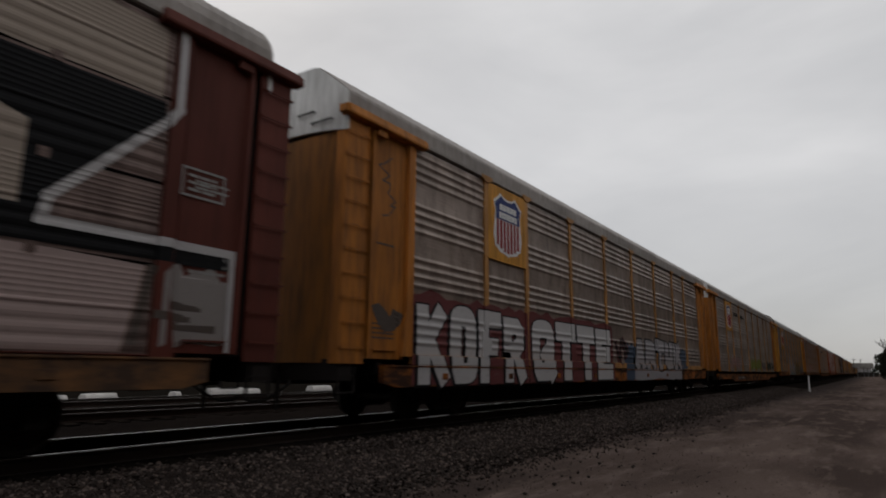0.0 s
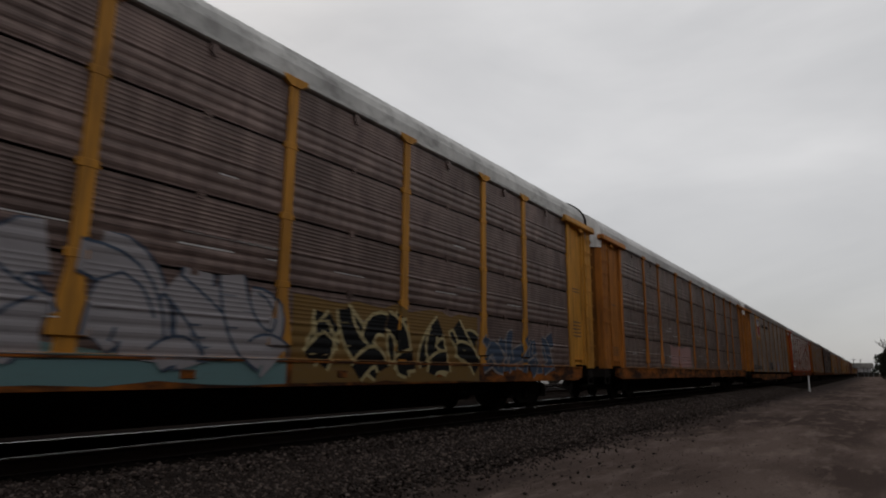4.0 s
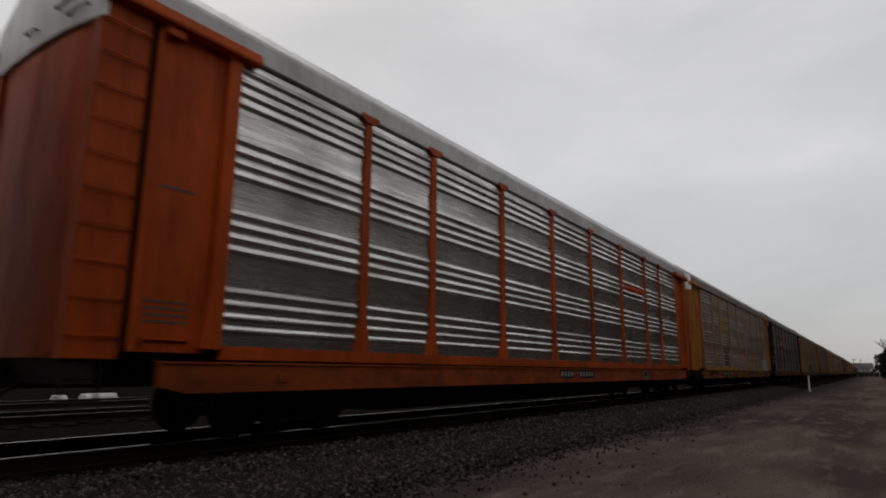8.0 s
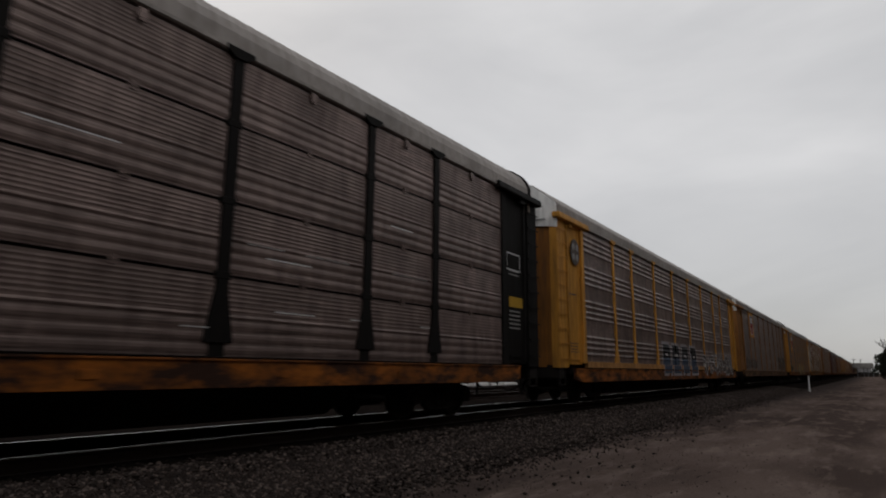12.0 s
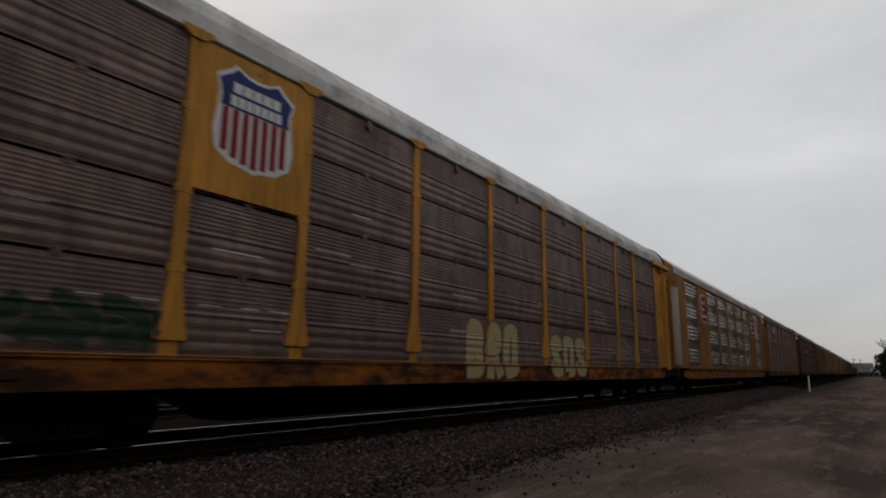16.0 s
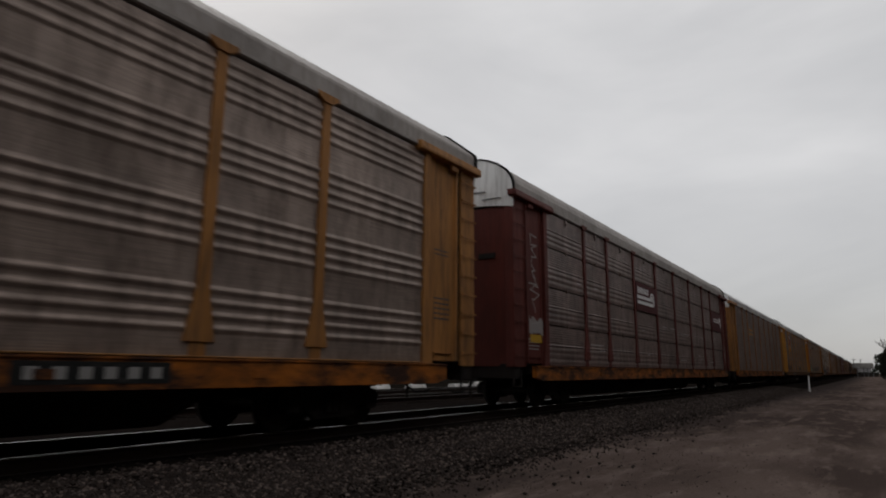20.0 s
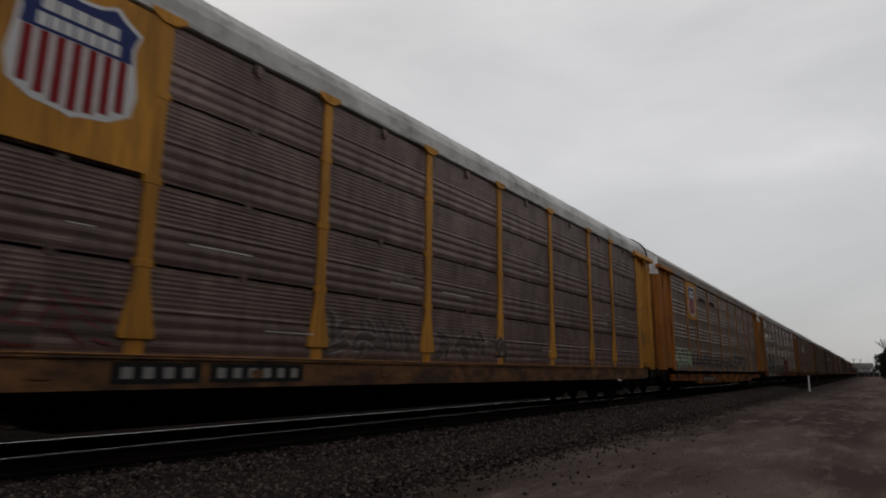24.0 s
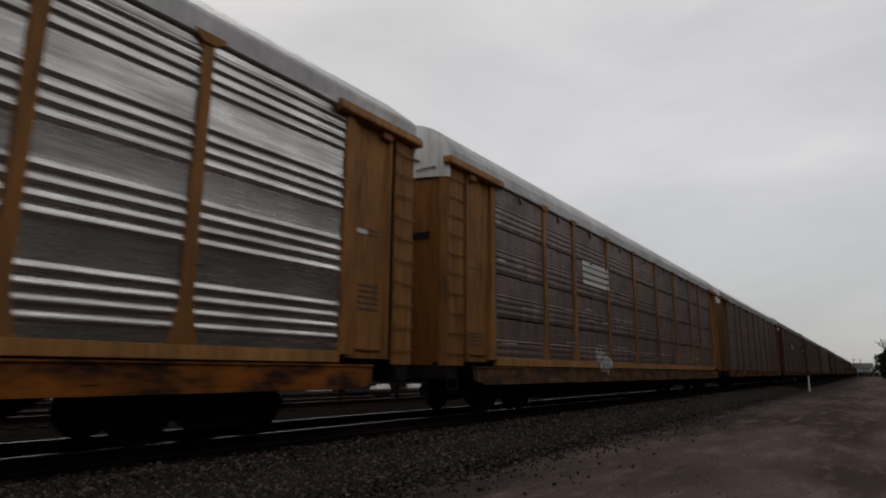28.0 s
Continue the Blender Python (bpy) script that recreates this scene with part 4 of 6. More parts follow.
def make_ballast(x, label):
    bm = bmesh.new()
    prof = [(-3.9, -0.06), (-3.0, 0.07), (-2.4, 0.15), (-1.75, 0.24), (-0.9, 0.255), (0.0, 0.24), (0.9, 0.255), (1.75, 0.24), (2.4, 0.15), (3.0, 0.07), (3.9, -0.06)]
    ys = [-620, -200, -60, -20] + [-6 + 0.45 * i for i in range(110)] + [45 + 3 * i for i in range(25)] + [130, 200, 400, 900]
    rows = []
    for y in ys:
        rows.append([bm.verts.new((x + a, y, z + (noise.noise(Vector((a * 1.7, y * 1.1, x))) * 0.035 if abs(a) > 0.8 else 0))) for a, z in prof])
    for a, b in zip(rows, rows[1:]):
        for i in range(len(prof) - 1):
            bm.faces.new((a[i], a[i + 1], b[i + 1], b[i]))
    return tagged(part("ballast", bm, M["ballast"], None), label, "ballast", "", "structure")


def make_stones():
    """Loose crushed stone on the shoulder and scattered over the dirt."""
    rng = np.random.default_rng(5)
    n_a, n_b, n_c, n_d = 36000, 28000, 2600, 9000
    n_e = 40
    x = np.concatenate([TRACK_X + 1.0 + rng.random(n_a) * 2.2 + np.abs(rng.normal(0, 0.45, n_a)), -6.2 + np.abs(rng.normal(0, 0.80, n_b)), -5.0 + np.abs(rng.normal(0, 2.2, n_c)), TRACK_X + 1.0 + rng.random(n_d) * 3.6, -3.85 + rng.normal(0, 0.35, n_e)])
    y = np.concatenate([2.0 + rng.random(n_a) ** 2.0 * 60, 2.5 + rng.random(n_b) ** 1.9 * 45, 3 + rng.random(n_c) ** 1.7 * 30, -9.0 + rng.random(n_d) * 11.5, 6.5 + rng.random(n_e) * 10])
    n = len(x)
    size = np.concatenate([rng.uniform(0.012, 0.032, n_a), rng.uniform(0.008, 0.026, n_b), rng.uniform(0.0035, 0.011, n_c), rng.uniform(0.012, 0.032, n_d), rng.uniform(0.010, 0.026, n_e)])
    base = np.array([(1, 0, 0), (-1, 0, 0), (0, 1, 0), (0, -1, 0), (0, 0, 1), (0, 0, -1), (0.6, 0.6, 0.5), (-0.6, -0.5, 0.6)], float)
    faces = np.array([(6, 0, 2), (6, 2, 4), (6, 4, 0), (7, 1, 3), (7, 3, 4), (7, 4, 1), (4, 2, 1), (4, 3, 0), (5, 2, 0), (5, 1, 2), (5, 3, 1), (5, 0, 3)])
    verts = base[None] * (1 + rng.uniform(-0.35, 0.35, (n, 8, 3))) * size[:, None, None] * np.array([1.25, 1.25, 0.85])
    ang = rng.random(n) * 6.283
    c, s = np.cos(ang), np.sin(ang)
    vx = verts[..., 0] * c[:, None] - verts[..., 1] * s[:, None]
    vy = verts[..., 0] * s[:, None] + verts[..., 1] * c[:, None]
    zs = np.array([max(ground_z(a, b), soil(a, b)) for a, b in zip(x, y)])
    out = np.stack([vx + x[:, None], vy + y[:, None], verts[..., 2] + (zs + size * 0.35)[:, None]], -1).reshape(-1, 3)
    idx = (faces[None] + (np.arange(n) * 8)[:, None, None]).reshape(-1, 3)
    me = bpy.data.meshes.new("ballast_stones")
    me.from_pydata(out.tolist(), [], idx.tolist())
    me.materials.append(None)
    m, nt, bsdf = tree("crushed stone")
    geo = nt.nodes.new("ShaderNodeNewGeometry")
    pw = nt.nodes.new("ShaderNodeMath")
    pw.operation = "POWER"
    pw.inputs[1].default_value = 4.5
    nt.links.new(geo.outputs["Random Per Island"], pw.inputs[0])
    col = ramp(nt, pw.outputs[0], 0.0, 1.0, (0.028, 0.0222, 0.0200, 1), (0.16, 0.130, 0.117, 1))
    warm = ramp(nt, noise_tex(nt, coords(nt, (1, 1, 1), True), 30.0, 2.0), 0.4, 0.7, (0.9, 0.9, 0.9, 1), (1.1, 0.95, 0.85, 1))
    mul = nt.nodes.new("ShaderNodeVectorMath")
    mul.operation = "MULTIPLY"
    nt.links.new(col, mul.inputs[0]), nt.links.new(warm, mul.inputs[1])
    nt.links.new(mul.outputs[0], bsdf.inputs["Base Color"])
    bsdf.inputs["Roughness"].default_value = 0.85
    bsdf.inputs["Specular IOR Level"].default_value = 0.08
    ob = put("ballast_stones", me, m, None)
    tagged(ob, "loose dark grey crushed stone on the track shoulder", "gravel", "", "stuff")


# ballast kept near-black; shade under and beyond the train is in its colour
m, nt, bsdf = tree("track ballast darkened for shade")
f1 = noise_tex(nt, coords(nt, (1, 1, 1), True), 22.0, 4.0, 0.7)
f2 = noise_tex(nt, coords(nt, (0.8, 0.3, 1), True), 1.0, 3.0)
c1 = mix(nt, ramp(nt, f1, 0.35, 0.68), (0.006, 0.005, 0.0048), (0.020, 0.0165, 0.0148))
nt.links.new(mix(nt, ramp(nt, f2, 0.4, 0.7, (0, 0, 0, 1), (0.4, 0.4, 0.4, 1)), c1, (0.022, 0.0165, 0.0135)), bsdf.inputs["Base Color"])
bsdf.inputs["Roughness"].default_value = 0.95
bsdf.inputs["Specular IOR Level"].default_value = 0.0
bump(nt, bsdf, f1, 1.0, 0.05)
M["ballast"] = m
m, nt, bsdf = tree("polished rail head")
bsdf.inputs["Base Color"].default_value = (0.22, 0.212, 0.208, 1)
bsdf.inputs["Metallic"].default_value = 1.0
f1 = noise_tex(nt, coords(nt, (30, 0.4, 30), True), 3.0, 4.0)
nt.links.new(ramp(nt, f1, 0.3, 0.7, (0.18, 0.18, 0.18, 1), (0.34, 0.34, 0.34, 1)), bsdf.inputs["Roughness"])
M["rail_top"] = m
M["rail_dull"] = worn("dull rail head", (0.035, 0.028, 0.025), (0.05, 0.035, 0.03), 0.6, 0.55, 0.7, (4, 0.8, 4))
M["rail_side"] = worn("rusty rail side", (0.022, 0.015, 0.012), (0.012, 0.009, 0.008), 0.6, 0.8, 0.0, (4, 0.8, 4), spec=0.05)
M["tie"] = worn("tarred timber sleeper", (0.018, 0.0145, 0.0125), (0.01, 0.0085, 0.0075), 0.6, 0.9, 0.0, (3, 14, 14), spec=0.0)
M["concrete"] = worn("pale concrete", (0.52, 0.50, 0.48), (0.25, 0.23, 0.21), 0.5, 0.85, 0.0)
M["far_white"] = worn("pale metal cladding", (0.84, 0.84, 0.84), (0.35, 0.34, 0.33), 0.3, 0.6, 0.0)
M["post_white"] = worn("clean white plastic", (0.85, 0.85, 0.84), (0.5, 0.48, 0.45), 0.3, 0.5, 0.0)
M["far_grey"] = worn("grey metal roofing", (0.20, 0.20, 0.205), (0.12, 0.12, 0.12), 0.4, 0.6, 0.0)
M["far_roof"] = worn("weathered beige roofing", (0.30, 0.285, 0.265), (0.2, 0.18, 0.16), 0.4, 0.7, 0.0)
M["bark"] = worn("dark tree bark", (0.05, 0.042, 0.036), (0.025, 0.02, 0.018), 0.5, 0.9, 0.0)
M["leaf"] = worn("dull dark green foliage", (0.030, 0.036, 0.022), (0.05, 0.042, 0.03), 0.6, 0.8, 0.0, (2, 2, 2))


def rail_mesh(which):
    def make():
        bm = bmesh.new()
        if which == "web":
            prism(bm, [(-0.07, -0.172), (0.07, -0.172), (0.07, -0.160), (0.012, -0.142), (0.010, -0.045), (0.034, -0.034), (0.034, -0.006), (-0.034, -0.006), (-0.034, -0.034), (-0.010, -0.045), (-0.012, -0.142), (-0.07, -0.160)], "y", -620, 900)
        elif which == "foot":
            prism(bm, [(0.052, -0.166), (0.0745, -0.171), (0.072, -0.160), (0.056, -0.157)], "y", -620, 900)
        else:
            prism(bm, [(-0.020, -0.008), (0.030, -0.014), (0.0354, -0.0115), (0.0340, -0.005), (0.026, 0.001), (-0.012, 0.001)], "y", -620, 900)
        return finish("rail", bm)
    return shared(("rail", which), make)


def make_track(x, z, label):
    for s in (-0.7525, 0.7525):
        ob = put("rail", rail_mesh("web"), M["rail_side"], None, Matrix.Translation((x + s, 0, z)))
        tagged(ob, "steel rail with a polished head, " + label, "rail", "", "structure")
        put("rail_head", rail_mesh("head"), M["rail_top" if x == TRACK_X else "rail_dull"], ob, Matrix(), "bright worn running surface")
        put("rail_foot", rail_mesh("foot"), M["rail_dull"], ob, Matrix(), "rusty foot edge")
    bm = bmesh.new()
    box(bm, -1.3, 1.3, -0.115, 0.115, -0.30, -0.172)
    me = finish("sleeper", bm, 0.012)
    bed = bpy.data.objects["ballast"] if x == TRACK_X else None
    rng = random.Random(3)
    for i in range(90 if bed else 0):
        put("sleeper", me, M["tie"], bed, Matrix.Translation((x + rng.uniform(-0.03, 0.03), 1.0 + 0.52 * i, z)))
    verts, faces = [], []
    for i in range(240):
        y = (48 if bed else 0) + 0.52 * i
        k = len(verts)
        verts += [(x + a, y + b, z + c) for a, b, c in ((-1.3, -0.115, -0.3), (1.3, -0.115, -0.3), (1.3, 0.115, -0.3), (-1.3, 0.115, -0.3), (-1.3, -0.115, -0.172), (1.3, -0.115, -0.172), (1.3, 0.115, -0.172), (-1.3, 0.115, -0.172))]
        faces += [[k + j for j in f] for f in ((4, 5, 6, 7), (0, 1, 5, 4), (1, 2, 6, 5), (2, 3, 7, 6), (3, 0, 4, 7))]
    me = bpy.data.meshes.new("sleepers")
    me.from_pydata(verts, [], faces)
    me.materials.append(None)
    tagged(put("sleepers", me, M["tie"], None), "row of dark timber sleepers bedded in ballast", "sleepers", "", "stuff")


def make_post(x, y):
    bm = bmesh.new()
    prism(bm, [(-0.055, -0.03), (0.055, -0.03), (0.055, 0.03), (-0.055, 0.03)], "z", -0.05, 1.17)
    bmesh.ops.bevel(bm, geom=[e for e in bm.edges if e.verts[0].co.z > 1 and e.verts[1].co.z > 1], offset=0.02, segments=2, affect="EDGES")
    ob = part("marker_post", bm, M["post_white"], None, m=pose(x, y, 0, 0, 1.2, 8))
    tagged(ob, "slim white trackside marker post on the shoulder", "post")


def limb(bm, a, b, r0, r1, steps=5):
    d = (b - a).normalized()
    side = d.cross(Vector((0.3, 0.2, 1))).normalized()
    up = d.cross(side)
    ra = [bm.verts.new(a + (side * math.cos(t) + up * math.sin(t)) * r0) for t in [2 * math.pi * i / steps for i in range(steps)]]
    rb = [bm.verts.new(b + (side * math.cos(t) + up * math.sin(t)) * r1) for t in [2 * math.pi * i / steps for i in range(steps)]]
    for i in range(steps):
        bm.faces.new((ra[i], ra[(i + 1) % steps], rb[(i + 1) % steps], rb[i]))


def make_tree(x, y, height, spread, leaves, label, seed):
    rng = random.Random(seed)
    bm = bmesh.new()
    tips = []

    def grow(a, d, length, r, depth):
        b = a + d * length
        limb(bm, a, b, r, r * 0.62)
        if depth == 0:
            tips.append(b)
            return
        tips.append(b)
        for i in range(3 if depth > 1 else 4):
            nd = (d + Vector((rng.uniform(-1, 1), rng.uniform(-1, 1), rng.uniform(-0.35, 0.6))) * spread).normalized()
            grow(b, nd, length * rng.uniform(0.55, 0.8), r * 0.6, depth - 1)
    grow(Vector((0, 0, -0.1)), Vector((0.05, 0, 1)), height * 0.30, height * (0.028 if leaves else 0.010), 4)
    tr = new("tree")
    tr.matrix_basis = Matrix.Translation((x, y, 0))
    tagged(tr, label, "tree")
    part("trunk", bm, M["bark"], tr)
    if leaves:
        verts, faces = [], []
        for i in range(leaves):
            c = rng.choice(tips) + Vector((rng.gauss(0, 1), rng.gauss(0, 1), rng.gauss(0, 0.8))) * height * 0.05
            if i % 2:
                d = Vector((rng.gauss(0, 1), rng.gauss(0, 1), rng.gauss(0, 1))).normalized() * rng.random() ** 0.4
                c = Vector((d.x * height * 0.42, d.y * height * 0.42, height * (0.36 + 0.36 * d.z)))
                c += Vector((noise.noise(c * 0.9), noise.noise(c * 0.9 + Vector((7, 0, 0))), noise.noise(c * 0.9 + Vector((0, 9, 0))))) * 1.2
            c.z = max(c.z, 0.1)
            s = rng.uniform(0.10, 0.26)
            u = Vector((rng.gauss(0, 1), rng.gauss(0, 1), rng.gauss(0, 1))).normalized() * s
            w = u.cross(Vector((rng.gauss(0, 1), rng.gauss(0, 1), rng.gauss(0, 1)))).normalized() * s * 0.6
            k = len(verts)
            verts += [tuple(c - u), tuple(c + w), tuple(c + u), tuple(c - w)]
            faces.append((k, k + 1, k + 2, k + 3))
        me = bpy.data.meshes.new("crown")
        me.from_pydata(verts, [], faces)
        me.materials.append(None)
        put("crown", me, M["leaf"], tr, None, "dense dull dark green leaves")


def make_far():
    # low pale building at the end of the view
    shed = new("warehouse")
    shed.matrix_basis = Matrix.Translation((-3.0, 330.0, 0))
    tagged(shed, "low pale metal warehouse with a grey roof far away", "building")
    bm = bmesh.new()
    box(bm, -1.5, 3.6, 0, 30, 1.9, 3.7)
    part("wall", bm, M["far_white"], shed)
    # dark box put in as the shadow below the pale wall
    bm = bmesh.new()
    box(bm, -1.9, 6.0, 0.3, 30, -0.1, 1.9)
    part("plinth", bm, M["bark"], shed)
    bm = bmesh.new()
    prism(bm, [(-3.3, 3.7), (4.4, 3.7), (4.4, 5.7), (3.9, 5.9), (-2.6, 5.9), (-3.3, 5.5)], "y", -1.0, 31)
    part("roof", bm, M["far_roof"], shed)
    for x in (-1.7, 0.6, 2.2, 4.0):
        bm = bmesh.new()
        box(bm, x - 0.12, x + 0.12, -0.6, -0.3, -0.1, 3.7)
        part("column", bm, M["far_grey"], shed)
    for x, y, h in ((-5.2, 300, 7.4), (-3.4, 350, 8.2)):
        pole = new("utility_pole")
        pole.matrix_basis = Matrix.Translation((x, y, 0))
        tagged(pole, "thin wooden utility pole far down the line", "utility pole", "far utility poles")
        bm = bmesh.new()
        prism(bm, [(0.09 * math.cos(i), 0.09 * math.sin(i)) for i in (0, 1.05, 2.1, 3.14, 4.19, 5.24)], "z", -0.2, h)
        part("shaft", bm, M["bark"], pole)
        bm = bmesh.new()
        box(bm, -0.8, 0.8, -0.05, 0.05, h - 0.6, h - 0.5)
        part("crossarm", bm, M["bark"], pole)
    # pale blocks lined up on the far side of the yard
    rng = random.Random(11)
    y = -6.0
    while y < 190:
        w = rng.choice((0.35, 0.5, 0.9, 1.4, 2.4)) * rng.uniform(0.8, 1.2)
        if rng.random() < 0.75:
            h = rng.uniform(0.22, 0.38)
            bm = bmesh.new()
            prism(bm, [(-0.40, -0.02), (0.40, -0.02), (0.34, h * 0.55), (0.22, h), (-0.22, h), (-0.34, h * 0.55)], "y", 0, w)
            ob = part("barrier_block", bm, M["concrete"], None, "", Matrix.Translation((-28.5 + rng.uniform(-1.5, 1.5), y, 0)), 0.03)
            tagged(ob, "pale concrete barrier block on the ground", "barrier", "far barrier blocks")
        y += w + rng.uniform(0.2, 2.0)


def make_shade_bank():
    """Unseen bank added to close the place behind the camera and block low light."""
    m, nt, bsdf = tree("dark light-blocking bank")
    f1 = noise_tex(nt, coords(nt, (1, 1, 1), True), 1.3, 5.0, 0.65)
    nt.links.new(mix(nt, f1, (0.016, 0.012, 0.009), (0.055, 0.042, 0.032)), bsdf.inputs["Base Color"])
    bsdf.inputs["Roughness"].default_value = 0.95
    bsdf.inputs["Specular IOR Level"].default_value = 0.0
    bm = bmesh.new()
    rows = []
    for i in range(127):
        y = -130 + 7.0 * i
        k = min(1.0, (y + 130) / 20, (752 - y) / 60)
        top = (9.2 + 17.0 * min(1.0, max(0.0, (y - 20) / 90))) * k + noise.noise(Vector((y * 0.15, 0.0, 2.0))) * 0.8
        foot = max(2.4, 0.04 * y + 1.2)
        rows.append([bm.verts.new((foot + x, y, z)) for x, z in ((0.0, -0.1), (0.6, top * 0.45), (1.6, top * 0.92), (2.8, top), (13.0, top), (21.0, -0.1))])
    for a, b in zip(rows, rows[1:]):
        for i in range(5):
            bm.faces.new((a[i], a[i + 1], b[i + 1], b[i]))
    tagged(part("embankment", bm, m, None), "unseen dark bank added to block low sky light", "embankment", "", "structure")


make_shade_bank()
make_ground()
make_ballast(TRACK_X, "dark stone ballast bed under the main track")
make_track(TRACK_X, RAIL_Z, "main track")
for tx in (-14.5, -19.2):
    make_ballast(tx, "dark stone ballast bed under a neighbouring track")
    make_track(tx, RAIL_Z, "neighbouring track")
make_post(-4.05, 56.4)
make_far()
make_tree(3.3, 118.0, 6.4, 0.75, 14000, "dense dark evergreen shrub tree beside the dirt road", 4)
make_tree(3.0, 112.0, 8.6, 0.6, 0, "bare leafless tree behind the shrubs", 21)
make_stones()


# ---- the train ----
START = [-21.58, 7.05, 35.46, 63.84, 92.2, 120.7, 149.2, 177.8, 206.2, 234.9, 263.6, 292.0, 320.7, 349.3, 378.5, 407.2, 435.8, 464.4, 493.3, 521.9]
while len(START) < 36:
    START.append(START[-1] + 28.6)
WAGONS = []


def add(i, got):
    wagon = got[0]
    wagon.matrix_basis = wagon_at(i)
    WAGONS.append((i, wagon))
    return got


def plate_number(w, spec, rng, u0, u1, z0, z1):
    """Black boards with the wagon's number drawn as white bars."""
    mid = u0 + (u1 - u0) * 0.42
    for a, b, n in ((u0, mid - 0.06, 4), (mid + 0.06, u1, 6)):
        board = marking("number_board", spec, w, [rect(a, b, z0, z1)], ["d_black"], "black board behind the wagon number")
        step = (b - a - 0.10) / n
        shapes = [rect(a + 0.05 + step * i + step * 0.24, a + 0.05 + step * (i + 1) - step * 0.24, z0 + 0.055, z1 - 0.055, 0.002) for i in range(n)]
        marking("number_bars", spec, board, shapes, ["d_grey"], "worn pale bars of the wagon number")["kind"] = "stuff"


def tag(w, spec, rng, u0, u1, z0, z1, letters, mats, label, **kw):
    groups = [g for g in tag_shapes(u0, u1, z0, z1, letters, rng, **kw) if g]
    host = marking("graffiti", spec, w, groups[0], mats, label)
    for g in groups[1:]:
        marking("letter", spec, host, g, mats)


def wild(w, spec, rng, u0, u1, z0, z1, n, mats, label, **kw):
    groups = wild_shapes(u0, u1, z0, z1, n, rng, **kw)
    host = marking("graffiti", spec, w, groups[0], mats, label)
    for g in groups[1:]:
        marking("letter", spec, host, g, mats)


def patch(w, spec, rng, u0, u1, z0, z1, mat, label):
    """A rolled or faded patch of paint with an uneven edge."""
    n = 9
    pts = [(u0 + (u1 - u0) * i / n, z1 + rng.uniform(-0.1, 0.1)) for i in range(n + 1)] + [(u1 - (u1 - u0) * i / n, z0 + rng.uniform(-0.02, 0.06)) for i in range(n + 1)]
    marking("paint_patch", spec, w, [(pts, -0.002, 0)], [mat], label)


# 0: red-brown wagon, its trailing end in view at the start
w, s, r = add(0, make_wagon("red-brown autorack wagon with large pale graffiti fields", "slatted", "steel_brown", "redbrown", "flat", "sill_brown", "roof_grey", "white", seed=10))
patch(w, s, r, 19.0, 25.42, 4.10, 5.03, "p_wood", "large pale beige paint field with a rough edge")
marking("paint_patch", s, w, [([(19.0, 2.06), (26.6, 2.06), (26.62, 2.24), (24.25, 2.26), (24.3, 2.55), (25.5, 3.85), (25.48, 4.06), (19.0, 4.04)], -0.003, 0)], ["p_black"], "black paint ground between the fields")
patch(w, s, r, 19.0, 24.02, 2.42, 3.42, "p_wood", "pale beige paint field")
marking("paint_patch", s, w, [([(19.0, 0.97), (25.22, 0.97), (25.42, 1.98), (24.4, 2.02), (19.0, 2.05)], -0.002, 0)], ["p_rose"], "large pale rose paint field")
patch(w, s, r, 25.65, 26.6, 1.05, 1.98, "p_pale", "pale paint field on the door")
patch(w, s, r, 25.95, 26.45, 1.45, 1.82, "p_yellow2", "round yellow paint blot")
for a, b in (((25.5, 1.95), (25.35, 1.1)), ((25.6, 1.42), (26.2, 1.38)), ((25.8, 1.55), (26.3, 1.5)), ((25.8, 1.3), (26.4, 1.28))):
    marking("dark_stroke", s, w, [(stroke(a, b, 0.10), 0.003, 0)], ["p_mud"], "dark brush stroke over the pale field")
line = [(25.62, 5.08), (25.64, 4.0), (25.52, 3.81), (24.30, 2.56), (24.25, 2.30), (26.64, 2.29), (26.66, 1.05)]
for a, b in zip(line, line[1:]):
    marking("white_stroke", s, w, [(stroke(a, b, 0.11), 0.006, 0)], ["p_white"], "thick white graffiti outline")
marking("data_panel", s, w, [(stroke(a, b, 0.03), 0.002, 0) for a, b in (((25.8, 3.32), (26.42, 3.32)), ((26.42, 3.32), (26.42, 2.96)), ((26.42, 2.96), (25.8, 2.96)), ((25.8, 2.96), (25.8, 3.32)))] + bars(25.88, 26.32, 3.0, 3.28, 3, r, layer=0.002, words=2), ["d_grey"], "boxed grey stencil data")

# 1
w, s, r = add(1, make_wagon("yellow autorack wagon with grey ribbed sides and bold white graffiti", "ribbed", "steel_grey", "yellow", "deep", "sill_yellow", "roof_grey", "white", seed=11))
shield(s, w, r)
tag(w, s, r, 2.05, 6.5, 0.53, 2.13, "KOFR", ["p_white", "p_black", "p_dullred"], "bold white block graffiti letters with black edges", thick=0.35, edge=0.035, halo=True, drop=0.09)
tag(w, s, r, 6.80, 12.70, 0.55, 2.12, "QTTE", ["p_white", "p_black", "p_dullred"], "bold white block graffiti letters with black edges", thick=0.33, edge=0.035, halo=True, drop=0.09)
wild(w, s, r, 13.1, 14.3, 1.0, 2.0, 2, ["p_black", "p_dullred", "p_mud"], "dark red and black graffiti scrawl", edge=0.04, fat=0.35, halo=False)
patch(w, s, r, 14.0, 15.5, 0.50, 1.75, "p_blue2", "sprayed blue paint cloud")
patch(w, s, r, 20.5, 22.6, 0.90, 1.75, "p_blue2", "sprayed blue paint cloud")
